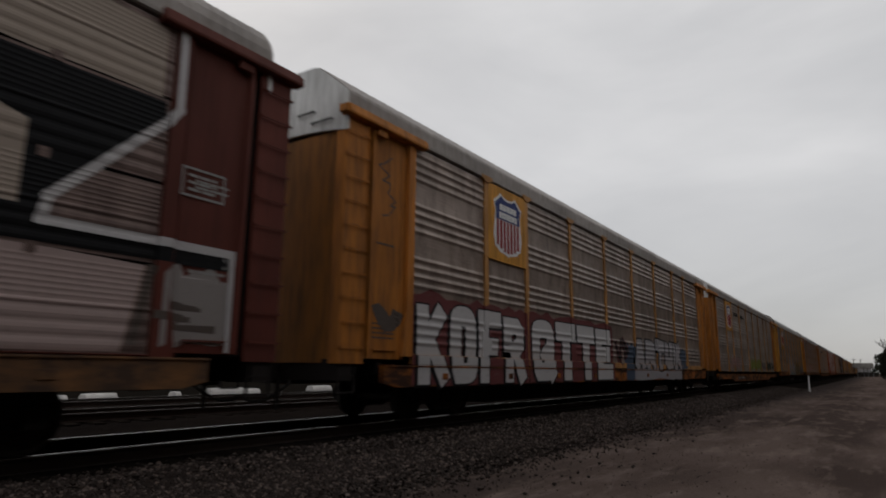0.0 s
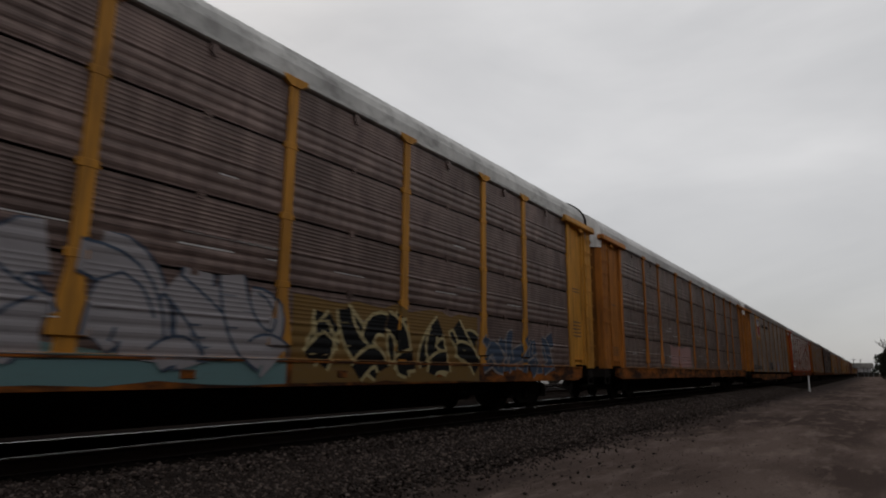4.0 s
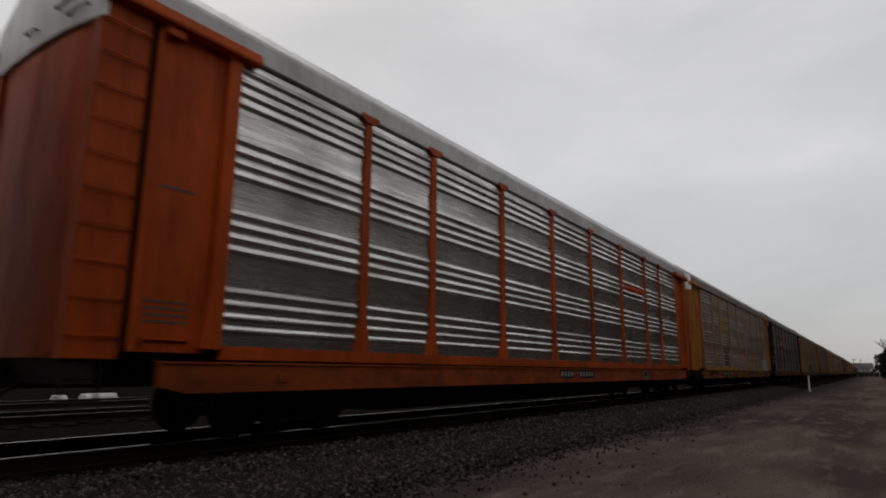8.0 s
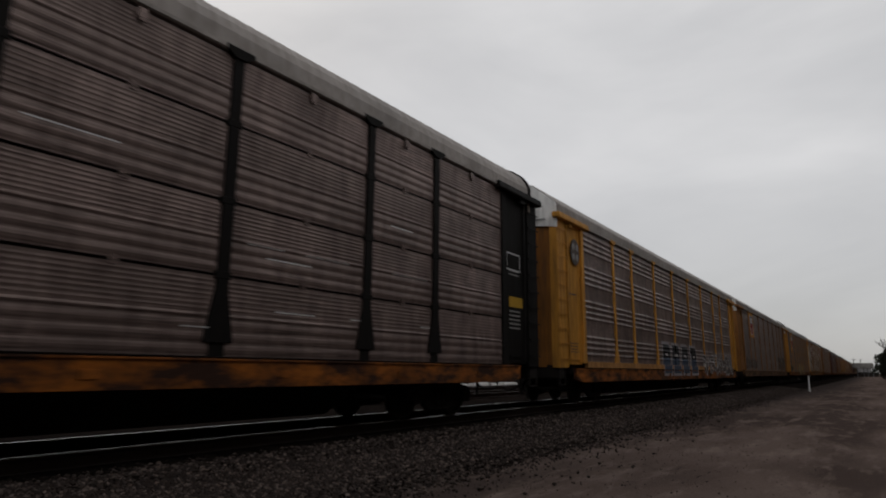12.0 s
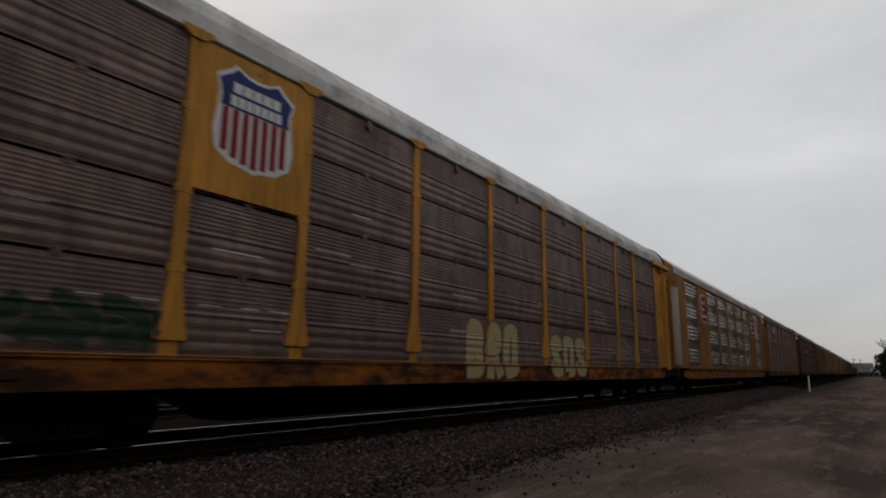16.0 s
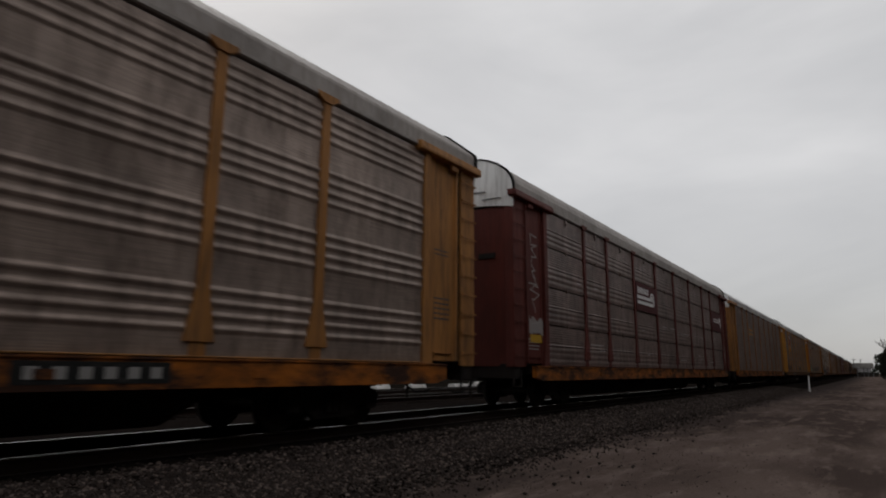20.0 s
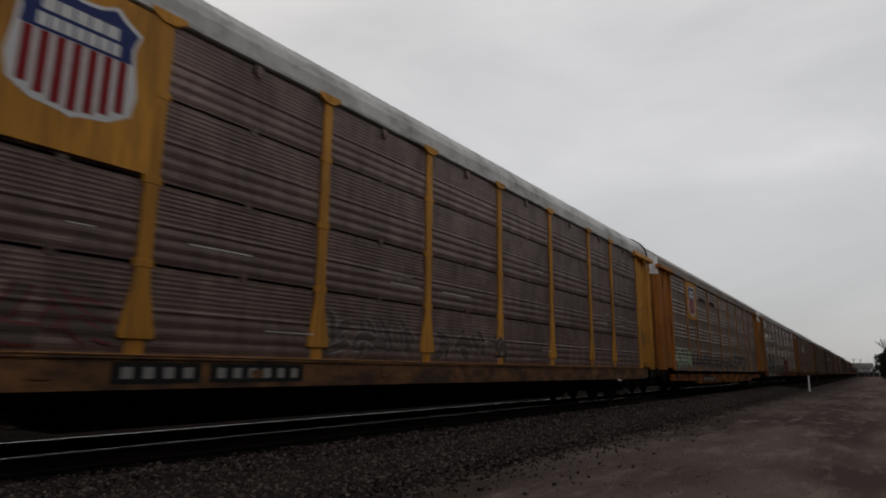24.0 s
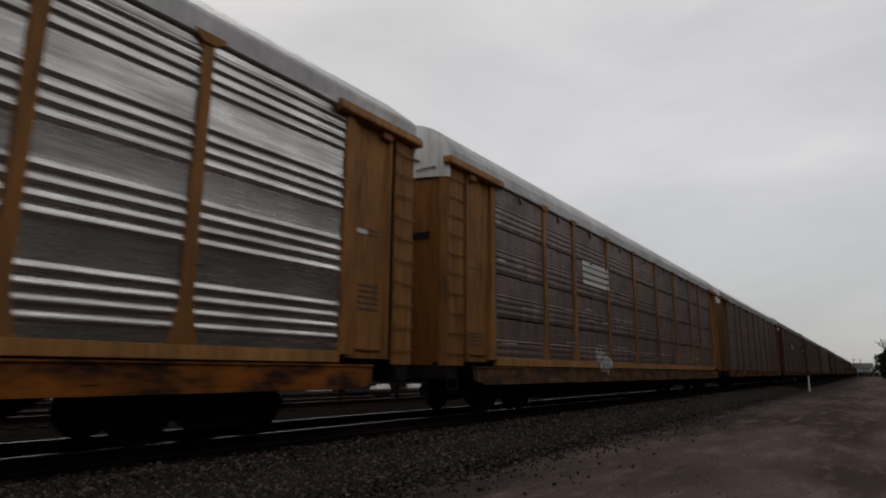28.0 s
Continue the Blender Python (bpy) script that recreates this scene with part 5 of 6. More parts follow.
patch(w, s, r, 14.9, 21.5, 0.49, 0.90, "p_silver", "silver paint band under the letters")
tag(w, s, r, 15.0, 21.7, 0.90, 2.05, "ARTUK", ["p_silver", "p_black", "p_black"], "silver graffiti letters with black edges on blue", thick=0.42, edge=0.06, jag=0.06, lean=0.10, drop=0.12)
tag(w, s, r, 23.2, 25.3, 1.35, 1.85, "DEK", ["p_pale", "p_mud", "p_mud"], "small pale graffiti tag", thick=0.16, edge=0.01, jag=0.05)
marking("graffiti", s, w, tag_line(0.95, 1.45, 4.6, 3.5, r, 12, 0.03), ["p_mud"], "dark vertical marker scrawl")
wild(w, s, r, 0.98, 1.55, 1.45, 1.95, 1, ["p_mud", "p_mud", "p_mud"], "dark sprayed blob", edge=0.02, fat=0.5, halo=False)

# 2
w, s, r = add(2, make_wagon("yellow autorack wagon with low sill and grey ribbed sides", "ribbed", "steel_grey", "yellow", "low", "sill_yellow", "roof_grey", "white", seed=12))
shield(s, w, r)
lettering(w, s, "BUILDING", 7.35, 4.36, 0.34, M["p_black"])
lettering(w, s, "AMERICA", 9.75, 4.36, 0.34, M["p_black"])
wild(w, s, r, 5.2, 8.5, 1.0, 1.85, 6, ["p_pink", "p_mud", "p_pale"], "faded pink graffiti letters", edge=0.02, fat=0.42, halo=False)
wild(w, s, r, 13.0, 17.6, 1.0, 1.78, 7, ["p_lime", "p_yellow2", "p_lime"], "lime green sprayed graffiti letters", edge=0.015, fat=0.75, halo=False)
patch(w, s, r, 12.4, 13.3, 1.0, 1.7, "p_pink", "faded pink paint haze")
wild(w, s, r, 17.9, 20.5, 1.0, 1.65, 4, ["p_mud", "p_violet", "p_grey"], "faded violet graffiti", edge=0.03, fat=0.3, halo=False)
wild(w, s, r, 20.9, 23.2, 0.98, 1.75, 3, ["p_green", "p_black", "p_mud"], "dark green bubble graffiti", edge=0.05, fat=0.45, halo=False)
wild(w, s, r, 23.2, 25.5, 1.02, 1.65, 4, ["p_black", "p_grey", "p_mud"], "dark block graffiti letters", edge=0.03, fat=0.32, halo=False)
plate_number(w, s, r, 7.2, 9.6, 0.36, 0.60)

# 3
w, s, r = add(3, make_wagon("yellow autorack wagon with brown slatted sides and pale roof", "slatted", "steel_brown", "yellow_bright", "flat", "sill_yellow", "roof_patchy", "cream", "black", True, seed=13))
shield(s, w, r, low=3.06)
patch(w, s, r, 9.5, 15.3, 0.60, 1.05, "p_teal", "pale blue paint band")
wild(w, s, r, 9.5, 15.2, 0.70, 2.25, 6, ["p_silver", "p_blue2", "p_teal"], "silver bubble graffiti letters with dark blue edges", edge=0.04, fat=0.55, halo=False)
patch(w, s, r, 8.5, 9.5, 0.60, 1.75, "p_orange", "orange yellow spray paint cloud")
wild(w, s, r, 15.5, 20.5, 0.62, 1.9, 5, ["p_black", "p_cream", "p_yellow2"], "yellow and black graffiti letters", edge=0.06, fat=0.34)
wild(w, s, r, 20.8, 24.5, 0.62, 1.8, 4, ["p_blue2", "p_pale", "p_cream"], "blue and cream graffiti letters", edge=0.04, fat=0.34, halo=False)
marking("graffiti", s, w, tag_line(0.9, 1.45, 4.3, 2.2, r, 12), ["p_mud"], "dark vertical marker scrawl")

# 4
w, s, r = add(4, make_wagon("yellow autorack wagon with brown slatted sides and pale roof", "slatted", "steel_violet", "yellow", "flat", "sill_yellow", "roof_pale", "white", seed=14))
patch(w, s, r, 8.0, 11.6, 0.98, 1.9, "p_pink", "faded pale paint patch")

# 5
w, s, r = add(5, make_wagon("yellow autorack wagon with low sill and pale grey ribbed sides", "ribbed", "steel_grey", "yellow", "low", "sill_yellow", "roof_grey", "white", seed=15))
shield(s, w, r)
lettering(w, s, "BUILDING", 7.35, 4.36, 0.34, M["p_black"])
lettering(w, s, "AMERICA", 9.75, 4.36, 0.34, M["p_black"])
wild(w, s, r, 2.1, 6.4, 0.98, 1.40, 8, ["p_mud", "p_grey", "p_grey"], "faded pale graffiti", edge=0.02, fat=0.3, halo=False)
wild(w, s, r, 10.75, 12.75, 0.95, 1.78, 4, ["p_umber", "p_silver", "p_mud"], "faded dark graffiti with white edges", edge=0.045, fat=0.62, halo=False)
patch(w, s, r, 15.5, 17.7, 0.95, 1.75, "p_violet", "rolled pale violet paint patch")

# 6
w, s, r = add(6, make_wagon("orange autorack wagon with bright silver ribbed sides", "ribbed", "steel_bright", "orange", "deep", "sill_orange", "roof_pale", "white", seed=16))
marking("data_label", s, w, [rect(25.79, 25.99, 3.00, 3.07)], ["d_white"], "small white data label", 0.006)
marking("wordmark", s, w, [rect(18.32 + 0.33 * i, 18.32 + 0.33 * i + (0.30 if i % 3 else 0.26), 3.64, 3.89, 0.003) for i in range(7)] + [rect(18.32, 20.58, 3.645, 3.70, 0.0025)], ["d_orange"], "orange bars of a painted wordmark")
marking("wordmark_shade", s, w, [rect(18.12 + 0.36 * i, 18.12 + 0.36 * i + 0.335, 3.455, 3.55, 0.001) for i in range(6)], ["d_black"], "black bars under the wordmark")
board = marking("sill_board", s, w, [rect(20.0, 20.48, 0.53, 0.85)], ["d_grey"], "white-edged black board on the sill")
for a, b, lo, hi in ((20.03, 20.45, 0.635, 0.815), (20.03, 20.32, 0.555, 0.61), (20.34, 20.45, 0.555, 0.61)):
    marking("board_field", s, board, [rect(a, b, lo, hi, 0.002)], ["d_black"])
plate_number(w, s, r, 12.5, 15.0, 0.60, 0.84)

# 7
w, s, r = add(7, make_wagon("yellow autorack wagon with weathered grey ribbed sides", "ribbed", "steel_grey", "yellow", "deep", "sill_yellow", "roof_grey", "white", seed=17))
for a in (7.15, 7.77, 8.39):
    marking("wordmark_block", s, w, [rect(a, a + 0.5, 3.44, 4.0)], ["d_label"], "yellow block of a painted wordmark", 0.006)
    marking("wordmark_notch", s, w, [rect(a + 0.17, a + 0.50, 3.66, 3.77)], ["p_mud"], "worn gap in the block", 0.009)
shapes = [rect(7.15, 8.95, 3.24, 3.34)]
marking("wordmark", s, w, shapes, ["d_label"], "yellow bar under the wordmark", 0.006)
patch(w, s, r, 7.3, 8.6, 1.2, 2.0, "p_mud", "dark smeared paint patch")
wild(w, s, r, 11.9, 14.8, 0.95, 1.90, 5, ["p_pink", "p_pale", "p_pink"], "pale pink rolled graffiti", edge=0.02, fat=0.3)
wild(w, s, r, 15.3, 18.0, 0.75, 1.9, 4, ["p_cream", "p_mud", "p_mud"], "cream graffiti with dark edges", edge=0.04, fat=0.28, halo=False)
wild(w, s, r, 18.1, 21.4, 0.75, 1.75, 5, ["p_cream", "p_mud", "p_mud"], "cream graffiti with dark edges", edge=0.04, fat=0.28, halo=False)
wild(w, s, r, 22.5, 24.8, 0.80, 1.98, 4, ["p_white", "p_mud", "p_grey"], "white bubble graffiti letters", edge=0.03, fat=0.62, halo=False)
marking("warning_label", s, w, [rect(0.88, 1.56, 3.50, 3.98)], ["d_orange"], "worn orange label between two lines")
marking("label_lines", s, w, [rect(0.85, 1.58, z, z + 0.018) for z in (3.46, 4.03)] + bars(0.98, 1.46, 3.66, 3.80, 1, r, words=4), ["p_mud"], "thin dark lines and lettering bars")
marking("warning_label", s, w, [rect(1.0, 1.58, 1.07, 1.28)], ["d_label"], "yellow warning label")
marking("warning_label", s, w, [rect(26.0, 26.72, 1.22, 1.42)], ["d_label"], "yellow warning label")
marking("graffiti", s, w, tag_line(25.85, 26.75, 1.85, 2.1, r, 16, 0.06), ["p_mud"], "dark smeared marker scrawl")
plate_number(w, s, r, 6.5, 9.0, 0.62, 0.86)

# 8
w, s, r = add(8, make_wagon("black autorack wagon with dark grey slatted sides and red plate", "slatted", "steel_violet", "black", "flat", "sill_yellow", "roof_grey", "cream", "black", True, seed=18))
bm = bmesh.new()
box(bm, 1.535, 1.562, 6.74 - BODY / 2, 9.40 - BODY / 2, 3.04, 4.09)
pl = part("emblem_plate", bm, M["d_plate"], w, "flat dark red sign plate")
for k, (a, b, z1, mat) in enumerate(((7.45, 7.72, 3.74, "d_white"), (7.82, 8.08, 3.74, "d_white"), (8.22, 8.44, 3.74, "p_cream"), (8.52, 8.68, 3.62, "p_cream"), (8.75, 8.82, 3.70, "p_cream"), (8.88, 8.95, 3.76, "p_cream"))):
    bm = bmesh.new()
    box(bm, 1.56, 1.567, a - BODY / 2, b - BODY / 2, 3.40, z1)
    part("wordmark_bar", bm, M[mat], pl, "pale bar of the wordmark")
marking("graffiti", s, w, tag_line(0.85, 1.25, 4.9, 2.7, r, 26, 0.04) + tag_line(1.2, 1.5, 4.8, 2.9, r, 26, 0.04), ["p_silver"], "silver vertical marker scrawl")
patch(w, s, r, 0.85, 1.65, 1.9, 2.3, "p_pale", "pale sprayed blob")
marking("warning_label", s, w, [rect(0.9, 1.6, 1.62, 1.86)], ["d_label"], "yellow warning label")
marking("warning_label", s, w, [rect(26.0, 26.7, 2.3, 2.55)], ["d_label"], "yellow warning label")
marking("data_panel", s, w, [(stroke(a, b, 0.03), 0.002, 0) for a, b in (((25.85, 3.6), (26.55, 3.6)), ((26.55, 3.6), (26.55, 3.2)), ((26.55, 3.2), (25.85, 3.2)), ((25.85, 3.2), (25.85, 3.6)))], ["d_white"], "boxed white stencil data")
plate_number(w, s, r, 7.0, 9.6, 0.64, 0.86)

# 9
w, s, r = add(9, make_wagon("bright yellow autorack wagon with grey ribbed sides and round emblem", "ribbed", "steel_violet", "yellow_bright", "deep", "sill_yellow", "roof_grey", "white", seed=19))
bm = bmesh.new()
for rad, x in ((0.36, 1.53), (0.33, 1.535)):
    prism(bm, [(1.34 - BODY / 2 + rad * 0.92 * math.cos(i * math.pi / 14), 4.27 + rad * 1.1 * math.sin(i * math.pi / 14)) for i in range(28)], "x", 1.515, x)
rd = part("round_emblem", bm, M["p_mud"], w, "round faded dark emblem")
bm = bmesh.new()
for k in range(4):
    a = k * math.pi / 2 + math.pi / 4
    prism(bm, [(1.34 - BODY / 2 + 0.19 * math.cos(a) + 0.10 * math.cos(i * math.pi / 4), 4.27 + 0.22 * math.sin(a) + 0.11 * math.sin(i * math.pi / 4)) for i in range(8)], "x", 1.53, 1.541)
part("emblem_cross", bm, M["p_grey"], rd, "pale quartered cross")
for a, b in ((10.30, 11.40), (11.75, 12.92), (13.38, 14.46), (14.98, 16.12)):
    def blk(e, z0, z1, layer, slot):
        return ([(a - e, z0 - e), (b + e, z0 - e), (b + e, z1 - 0.22), (b - 0.12, z1 + e), (a - e, z1 + e)], layer, slot)
    host = marking("graffiti", s, w, [blk(0.11, 0.75, 1.92, 0.0, 0)], ["p_silver"], "white block letter edge")
    marking("letter", s, host, [blk(0.0, 0.74, 1.92, 0.002, 0), ([(a + 0.35, 1.45), (b - 0.35, 1.45), (b - 0.35, 1.55), (a + 0.35, 1.55)], 0.004, 1)], ["p_black", "p_white"], "black block letter")
    marking("letter_fade", s, host, [([(a, 0.76), (b, 0.76), (b, 1.28), (b - 0.25, 1.40), (a + 0.2, 1.33), (a, 1.36)], 0.004, 0)], ["p_blue2"], "blue lower half of the letter")
wild(w, s, r, 17.6, 25.3, 0.62, 1.85, 8, ["p_mud", "p_white", "p_grey"], "dark jagged graffiti with white edges", edge=0.07, fat=0.34, halo=False)

# 10
w, s, r = add(10, make_wagon("yellow autorack wagon with grey ribbed sides and outlined graffiti", "ribbed", "steel_violet", "yellow_dull", "flat", "sill_brown", "roof_grey", "white", seed=20))
shield(s, w, r)
wild(w, s, r, 2.2, 6.8, 1.0, 1.9, 6, ["p_mud", "p_pale", "p_mud"], "faded graffiti letters with pale edges", edge=0.025, fat=0.32, halo=False)
tag(w, s, r, 20.0, 25.4, 1.0, 2.2, "SOUK", ["p_mud", "p_pale", "p_mud"], "large dark graffiti outlined in grey", thick=0.36, edge=0.03, jag=0.05)
marking("warning_label", s, w, [rect(26.0, 26.7, 2.4, 2.62)], ["d_label"], "yellow warning label")

# 11
w, s, r = add(11, make_wagon("bright yellow autorack wagon with brown slatted sides and shield", "slatted", "steel_brown", "yellow_bright", "flat", "sill_yellow", "roof_patchy", "white", "black", True, seed=21))
shield(s, w, r, low=3.06)
wild(w, s, r, 2.3, 4.5, 1.0, 1.6, 3, ["p_green", "p_mud", "p_mud"], "faded dark green graffiti", edge=0.03, fat=0.4, halo=False)
tag(w, s, r, 11.25, 13.65, 0.64, 1.90, "BRO", ["p_cream", "p_mud", "p_pale"], "cream bubble graffiti with dark edges", thick=0.40, edge=0.025, jag=0.05, lean=0.10, bubble=True)
tag(w, s, r, 15.4, 17.9, 0.64, 1.78, "SOS", ["p_cream", "p_mud", "p_pale"], "cream bubble graffiti", thick=0.36, edge=0.025, jag=0.05, bubble=True)
for k in range(3):
    marking("graffiti", s, w, tag_line(20.9 + 0.55 * k, 21.6 + 0.55 * k, 1.1, 1.75, r, 9, 0.04), ["p_pale"], "thin pale marker scrawl")
marking("graffiti", s, w, tag_line(20.0, 22.4, 1.2, 1.9, r, 14, 0.05), ["p_pale"], "pale marker scrawl")

# 12: closed ochre panels, octagonal emblems, no slatted sides
w, s, r = add(12, make_wagon("ochre autorack wagon with bright silver panels and red octagon emblems", "ribbed", "steel_bright", "kcs", "deep", "sill_ochre", "roof_pale", "kcs", seed=22, wide=(1, 7), posts="kcs", smooth_end=True))
for c in (5.65, 21.85):
    bm = bmesh.new()
    oct8 = [(-0.42, 0.0), (0.42, 0.0), (0.80, 0.36), (0.80, 1.10), (0.42, 1.46), (-0.42, 1.46), (-0.80, 1.10), (-0.80, 0.36)]
    prism(bm, [(c - BODY / 2 + a * 1.0, 3.30 + b) for a, b in oct8], "x", 1.575, 1.583)
    e1 = part("octagon_sign", bm, M["d_white"], w, "white edged octagon emblem")
    bm = bmesh.new()
    prism(bm, [(c - BODY / 2 + a * 0.91, 3.30 + 0.73 + (b - 0.73) * 0.92) for a, b in oct8], "x", 1.578, 1.588)
    part("octagon_face", bm, M["d_red"], e1, "red octagon face")
    for i, (n, ww, ind) in enumerate(((5, 0.72, 0.0), (3, 0.46, 0.08), (7, 0.90, 0.02))):
        z = 4.26 - 0.34 * i
        for j in range(n + 1):
            a = c - 0.54 + ind + (0.16 + (ww / n) * (j - 1) + 0.02 if j else 0.0)
            wd, lo, hi = (0.13, -0.04, 0.22) if j == 0 else (ww / n - 0.035, 0.0 if j % 3 else 0.02, 0.13 if j % 4 else 0.19)
            bm = bmesh.new()
            box(bm, 1.586, 1.592, a - BODY / 2, a + wd - BODY / 2, z + lo, z + hi)
            part("letter_bar", bm, M["d_white"], e1, "white bar of emblem lettering")
plate_number(w, s, r, 8.2, 10.4, 0.62, 0.86)
for a, c in zip(EDGES, EDGES[1:]):
    for k in range(2):
        # near-black raised box gives the slit its shade by colour
        bm = bmesh.new()
        mid = a + (c - a) * (0.28 + 0.44 * k) - BODY / 2
        box(bm, 1.55, 1.5775, mid - (c - a) * 0.16, mid + (c - a) * 0.16, 0.925, 0.975)
        part("drain_slot", bm, M["inside"], w, "dark slot along the sill")
bm = bmesh.new()
box(bm, 1.40, 1.57, -BODY / 2 - 0.02, -BODY / 2 + 0.55, 1.1, 4.55)
part("end_strip", bm, M["strip"], w, "stained pale corner sheet", bevel=0.01)

# 13
w, s, r = add(13, make_wagon("dull yellow autorack wagon with grey ribbed sides", "ribbed", "steel_grey", "yellow_dull", "flat", "sill_yellow", "roof_grey", "white", "black", True, seed=23))
shield(s, w, r, "yellow_dull")
plate_number(w, s, r, 5.7, 8.5, 0.62, 0.86)
plate_number(w, s, r, 17.5, 20.5, 0.62, 0.86)

# 14
w, s, r = add(14, make_wagon("maroon autorack wagon with brown slatted sides and striped signs", "slatted", "steel_violet", "maroon", "flat", "sill_yellow", "roof_grey", "white", "black", True, seed=24))
for a, b in ((9.60, 12.24), (22.96, 25.5)):
    small = a > 20
    bm = bmesh.new()
    box(bm, 1.535, 1.562, a - BODY / 2, b - BODY / 2, 3.05, 4.09)
    pl = part("emblem_plate", bm, M["d_maroon"], w, "flat maroon sign plate")
    if small:
        strips = [(0.45, 1.7, z, z + 0.07) for z in (3.66, 3.52)]
    else:
        strips = [(0.15, 2.1, z, z + 0.12) for z in (3.50, 3.30)] + [(0.22 + 0.20 * j, 0.35 + 0.20 * j, 3.70, 3.94 - 0.03 * (j % 2)) for j in range(7)]
    for a0, a1, z0, z1 in strips:
        bm = bmesh.new()
        box(bm, 1.56, 1.567, a + a0 - BODY / 2, a + a1 - BODY / 2, z0, z1)
        part("sign_bar", bm, M["d_white"], pl, "white bar of the sign")
    bm = bmesh.new()
    cu, cz, r0, r1 = a + 2.05, 3.55, 0.14, 0.30
    for rr0, rr1 in ((0.10, 0.17), (0.21, 0.30)):
        for i in range(12):
            t0, t1 = math.pi * (-0.35 + 1.35 * i / 12), math.pi * (-0.35 + 1.35 * (i + 1) / 12)
            prism(bm, [(cu - BODY / 2 + q * math.cos(t), cz + q * math.sin(t)) for q, t in ((rr0, t0), (rr1, t0), (rr1, t1), (rr0, t1))], "x", 1.56, 1.568)
    part("sign_ring", bm, M["d_white"], pl, "white open ring of the sign")
marking("graffiti", s, w, tag_line(1.0, 1.6, 4.3, 2.4, r, 18, 0.035), ["p_pale"], "pale vertical marker scrawl")
patch(w, s, r, 0.95, 1.7, 1.7, 2.1, "p_pale", "pale sprayed blob")
marking("warning_label", s, w, [rect(1.0, 1.6, 1.5, 1.7)], ["d_label"], "yellow warning label")
patch(w, s, r, 25.85, 26.4, 1.3, 1.9, "p_pale", "pale sprayed blob")

# 15
w, s, r = add(15, make_wagon("yellow autorack wagon with dark brown ribbed sides", "ribbed", "steel_brown", "yellow_dull", "flat", "sill_yellow", "roof_pale", "white", seed=25))
for bar in bars(7.2, 8.9, 3.38, 3.97, 2, r, words=4):
    marking("wordmark_bar", s, w, [bar], ["d_yellow"], "yellow bar of a wordmark", 0.006)
marking("data_panel", s, w, [rect(25.0, 26.1, 0.62, 0.86)], ["d_grey"], "small grey board on the sill")

# 16
w, s, r = add(16, make_wagon("bright yellow autorack wagon with brown slatted sides and shield", "slatted", "steel_brown", "yellow_bright", "flat", "sill_brown", "roof_patchy", "white", "black", True, seed=26))
shield(s, w, r, low=3.06)
wild(w, s, r, 2.3, 6.4, 1.0, 1.7, 5, ["p_mud", "p_dullred", "p_mud"], "faded dark red graffiti", edge=0.035, fat=0.26, halo=False)
wild(w, s, r, 9.6, 12.0, 1.0, 1.75, 4, ["p_mud", "p_grey", "p_mud"], "faint grey graffiti outlines", edge=0.02, fat=0.3, halo=False)
wild(w, s, r, 12.5, 15.4, 1.0, 1.7, 4, ["p_mud", "p_pale", "p_mud"], "faint pale graffiti outlines", edge=0.02, fat=0.35, halo=False)
plate_number(w, s, r, 6.4, 9.2, 0.62, 0.86)

# 17
w, s, r = add(17, make_wagon("yellow autorack wagon with low sill, grey ribbed sides and shield", "ribbed", "steel_grey", "yellow", "low", "sill_yellow", "roof_grey", "white", seed=27))
shield(s, w, r)
lettering(w, s, "BUILDING", 7.35, 4.36, 0.34, M["p_black"])
lettering(w, s, "AMERICA", 9.75, 4.36, 0.34, M["p_black"])
wild(w, s, r, 2.2, 4.75, 0.95, 2.0, 4, ["p_mint", "p_mud", "p_mint"], "pale green bubble graffiti with dark edges", edge=0.05, fat=0.60, halo=False)
wild(w, s, r, 5.1, 9.6, 0.98, 1.75, 6, ["p_mud", "p_pale", "p_grey"], "faded dark graffiti with pale edges", edge=0.02, fat=0.22, halo=False)
wild(w, s, r, 9.8, 15.5, 0.95, 1.75, 7, ["p_mud", "p_pale", "p_grey"], "faded dark graffiti with pale edges", edge=0.025, fat=0.26, halo=False)
tag(w, s, r, 15.9, 21.6, 0.95, 1.85, "SPON", ["p_mud", "p_silver", "p_grey"], "pale outlined block graffiti letters", thick=0.24, edge=0.045, jag=0.03)
plate_number(w, s, r, 7.1, 9.7, 0.34, 0.60)

# 18
w, s, r = add(18, make_wagon("yellow autorack wagon with bright silver ribs and black graffiti", "ribbed", "steel_bright", "yellow_dull", "deep", "sill_yellow", "roof_pale", "white", seed=28))
marking("data_label", s, w, [rect(25.94, 26.20, 3.09, 3.17)], ["d_white"], "small white data label", 0.006)
for bar in bars(7.3, 9.5, 3.32, 3.95, 2, r, words=5):
    marking("wordmark_bar", s, w, [bar], ["d_black"], "worn black bar of a wordmark", 0.006)
for a, b, c in ((3.3, 4.3, 2.32), (4.6, 5.1, 2.30), (5.8, 6.4, 2.30), (6.9, 7.7, 1.65)):
    patch(w, s, r, a, b, 1.7, c, "p_dullred", "dull red paint haze")
patch(w, s, r, 2.2, 7.2, 0.50, 0.80, "p_silver", "silver ground under the letters")
wild(w, s, r, 2.3, 7.0, 0.60, 2.12, 6, ["p_black", "p_white", "p_black"], "bold black and white wild graffiti", edge=0.065, fat=0.52, halo=False)
wild(w, s, r, 7.9, 13.4, 0.58, 1.66, 8, ["p_black", "p_silver", "p_mud"], "black graffiti with white edges", edge=0.045, fat=0.45, halo=False)
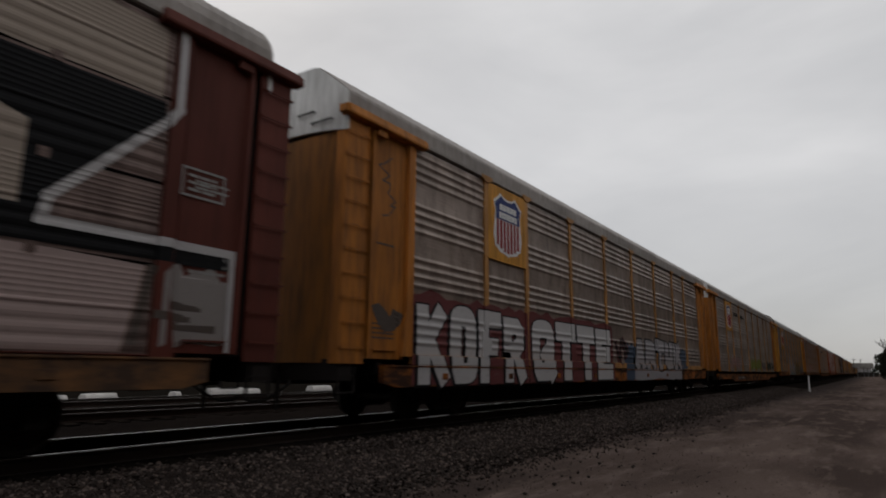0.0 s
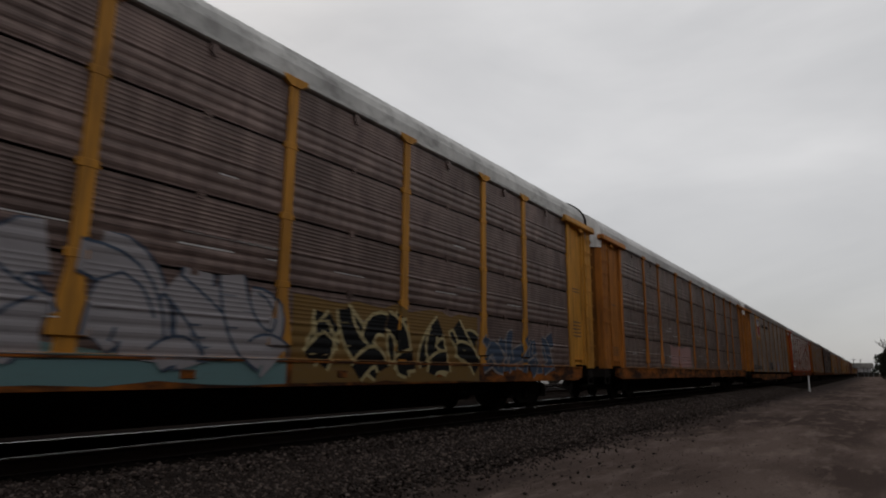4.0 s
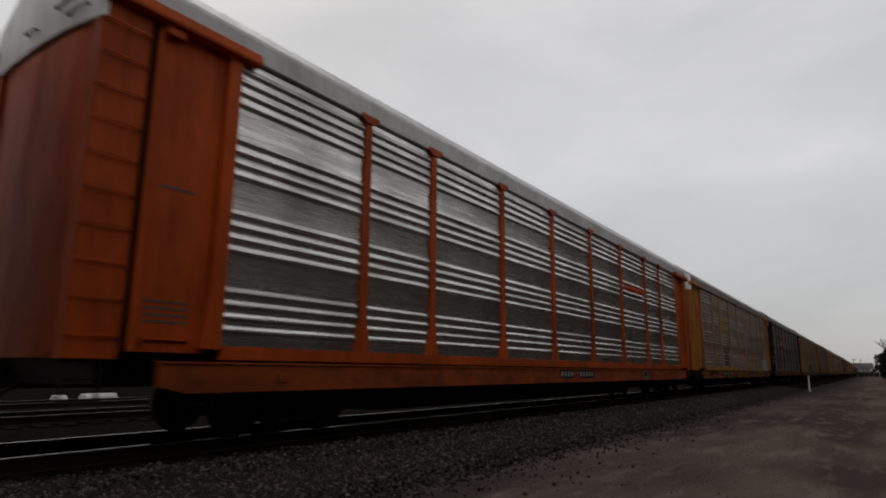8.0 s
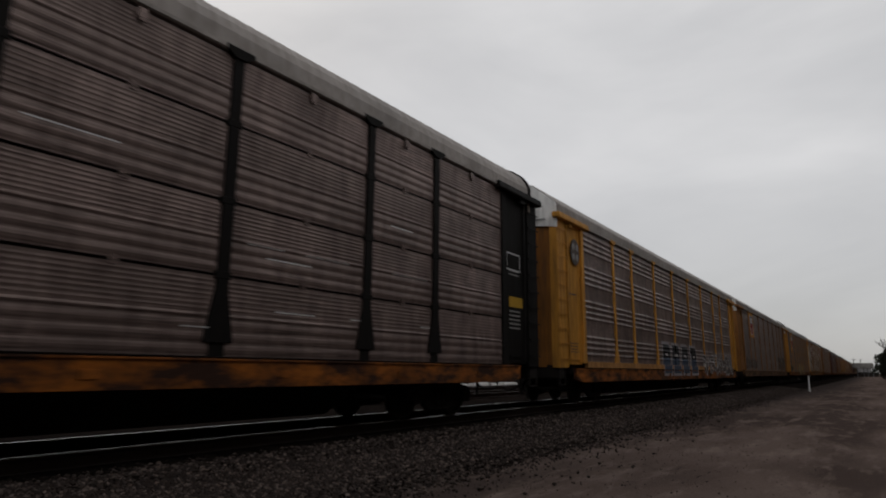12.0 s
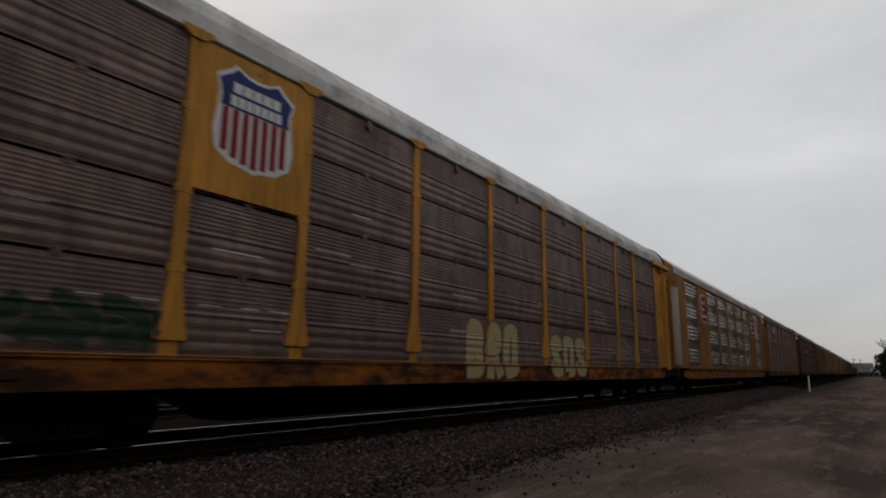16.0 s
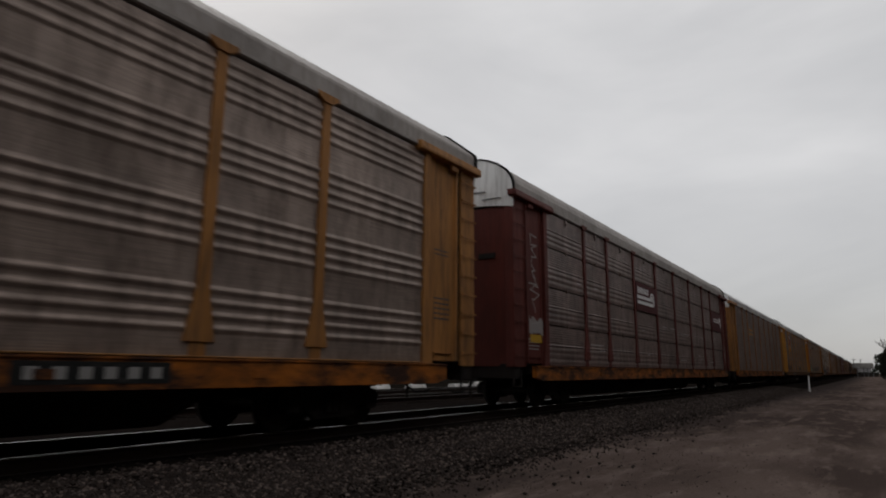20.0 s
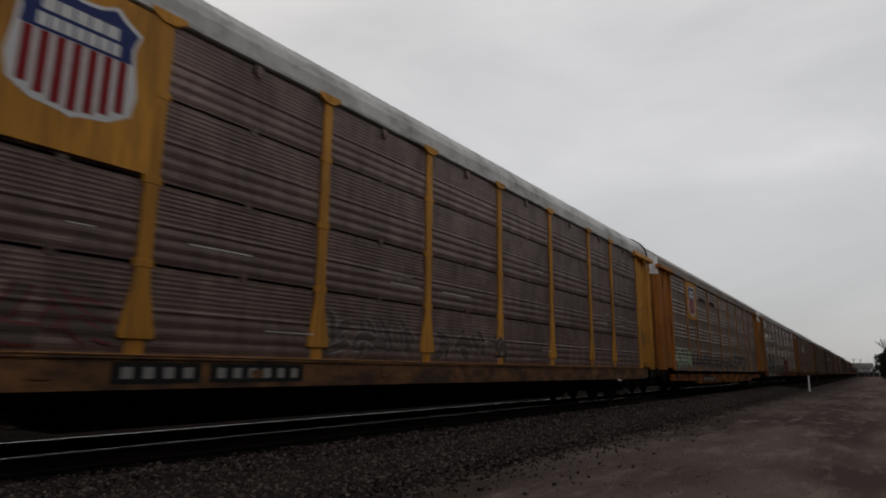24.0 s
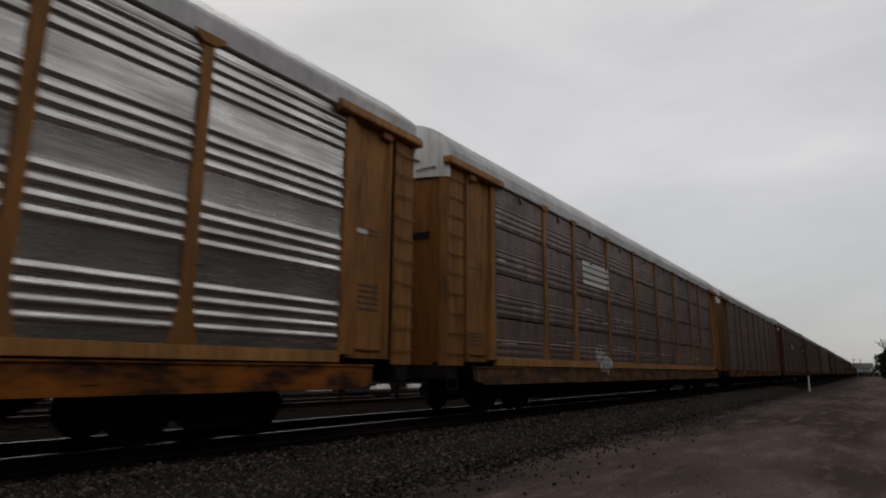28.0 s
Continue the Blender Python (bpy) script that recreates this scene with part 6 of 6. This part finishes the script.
tag(w, s, r, 14.1, 18.3, 0.55, 2.05, "DEN", ["p_darkred", "p_dullred", "p_darkred"], "dark red graffiti letters", thick=0.30, edge=0.03, halo=False, jag=0.06, lean=0.06)

# 19
w, s, r = add(19, make_wagon("dull yellow autorack wagon with grey slatted sides", "slatted", "steel_violet", "yellow_dull", "deep", "sill_brown", "roof_pale", "white", None, True, seed=29))
marking("wordmark", s, w, [rect(7.35, 9.5, z, z + 0.13) for z in (3.42, 3.62, 3.82, 4.0)], ["d_white"], "white bars of a wordmark", 0.006)
wild(w, s, r, 8.1, 9.5, 0.7, 1.6, 2, ["p_white", "p_mud", "p_grey"], "white graffiti blob", edge=0.03, fat=0.4, halo=False)

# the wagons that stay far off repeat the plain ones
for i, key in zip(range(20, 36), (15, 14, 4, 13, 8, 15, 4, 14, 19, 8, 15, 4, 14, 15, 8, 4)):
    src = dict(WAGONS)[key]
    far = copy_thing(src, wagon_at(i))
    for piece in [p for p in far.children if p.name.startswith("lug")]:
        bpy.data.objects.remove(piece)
    # dim look of far yellow paint at a grazing angle, put into its colour
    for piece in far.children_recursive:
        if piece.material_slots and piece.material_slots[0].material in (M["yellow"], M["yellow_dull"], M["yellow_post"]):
            piece.material_slots[0].material = M["yellow_far"]
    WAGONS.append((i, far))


# ---- what moves ----
def motions():
    for i, wagon in WAGONS:
        x, y, z = wagon_at(i).translation
        walk(wagon, [(t, pose(x, y - SPEED * t, z)) for t in (0.0, 7.0, 14.0, 21.0, 28.0)])
    # the wheels turn while their wagon rolls past
    for i, wagon in WAGONS:
        for bogie in wagon.children:
            if not bogie.name.startswith("bogie"):
                continue
            for axle in bogie.children:
                if axle.name.startswith("wheelset"):
                    roll_wheel(i, wagon, bogie, axle)


def roll_wheel(i, wagon, bogie, axle):
    """Rows for every thirtieth of a second in which the wheel is close to the camera."""
    base = axle.matrix_basis.copy()
    facing = 1.0 if bogie.matrix_basis[1][1] > 0 else -1.0
    along = START[i] + BODY / 2 + bogie.matrix_basis.translation.y + facing * base.translation.y
    t0, t1 = (along - 34.0) / SPEED, (along + 1.0) / SPEED
    first, last = max(0, round(t0 * FPS)), min(round(28.0 * FPS), round(t1 * FPS))
    if last <= first:
        return
    rows = [(0.0, base)] if first > 0 else []
    step = -SPEED / FPS / WHEEL_R * facing
    for f in range(first, last + 1):
        rows.append((f / FPS, base @ Matrix.Rotation(-step * (f - first), 4, "X")))
    if last < round(28.0 * FPS):
        rows.append((28.0, rows[-1][1]))
    walk(axle, rows)


motions()
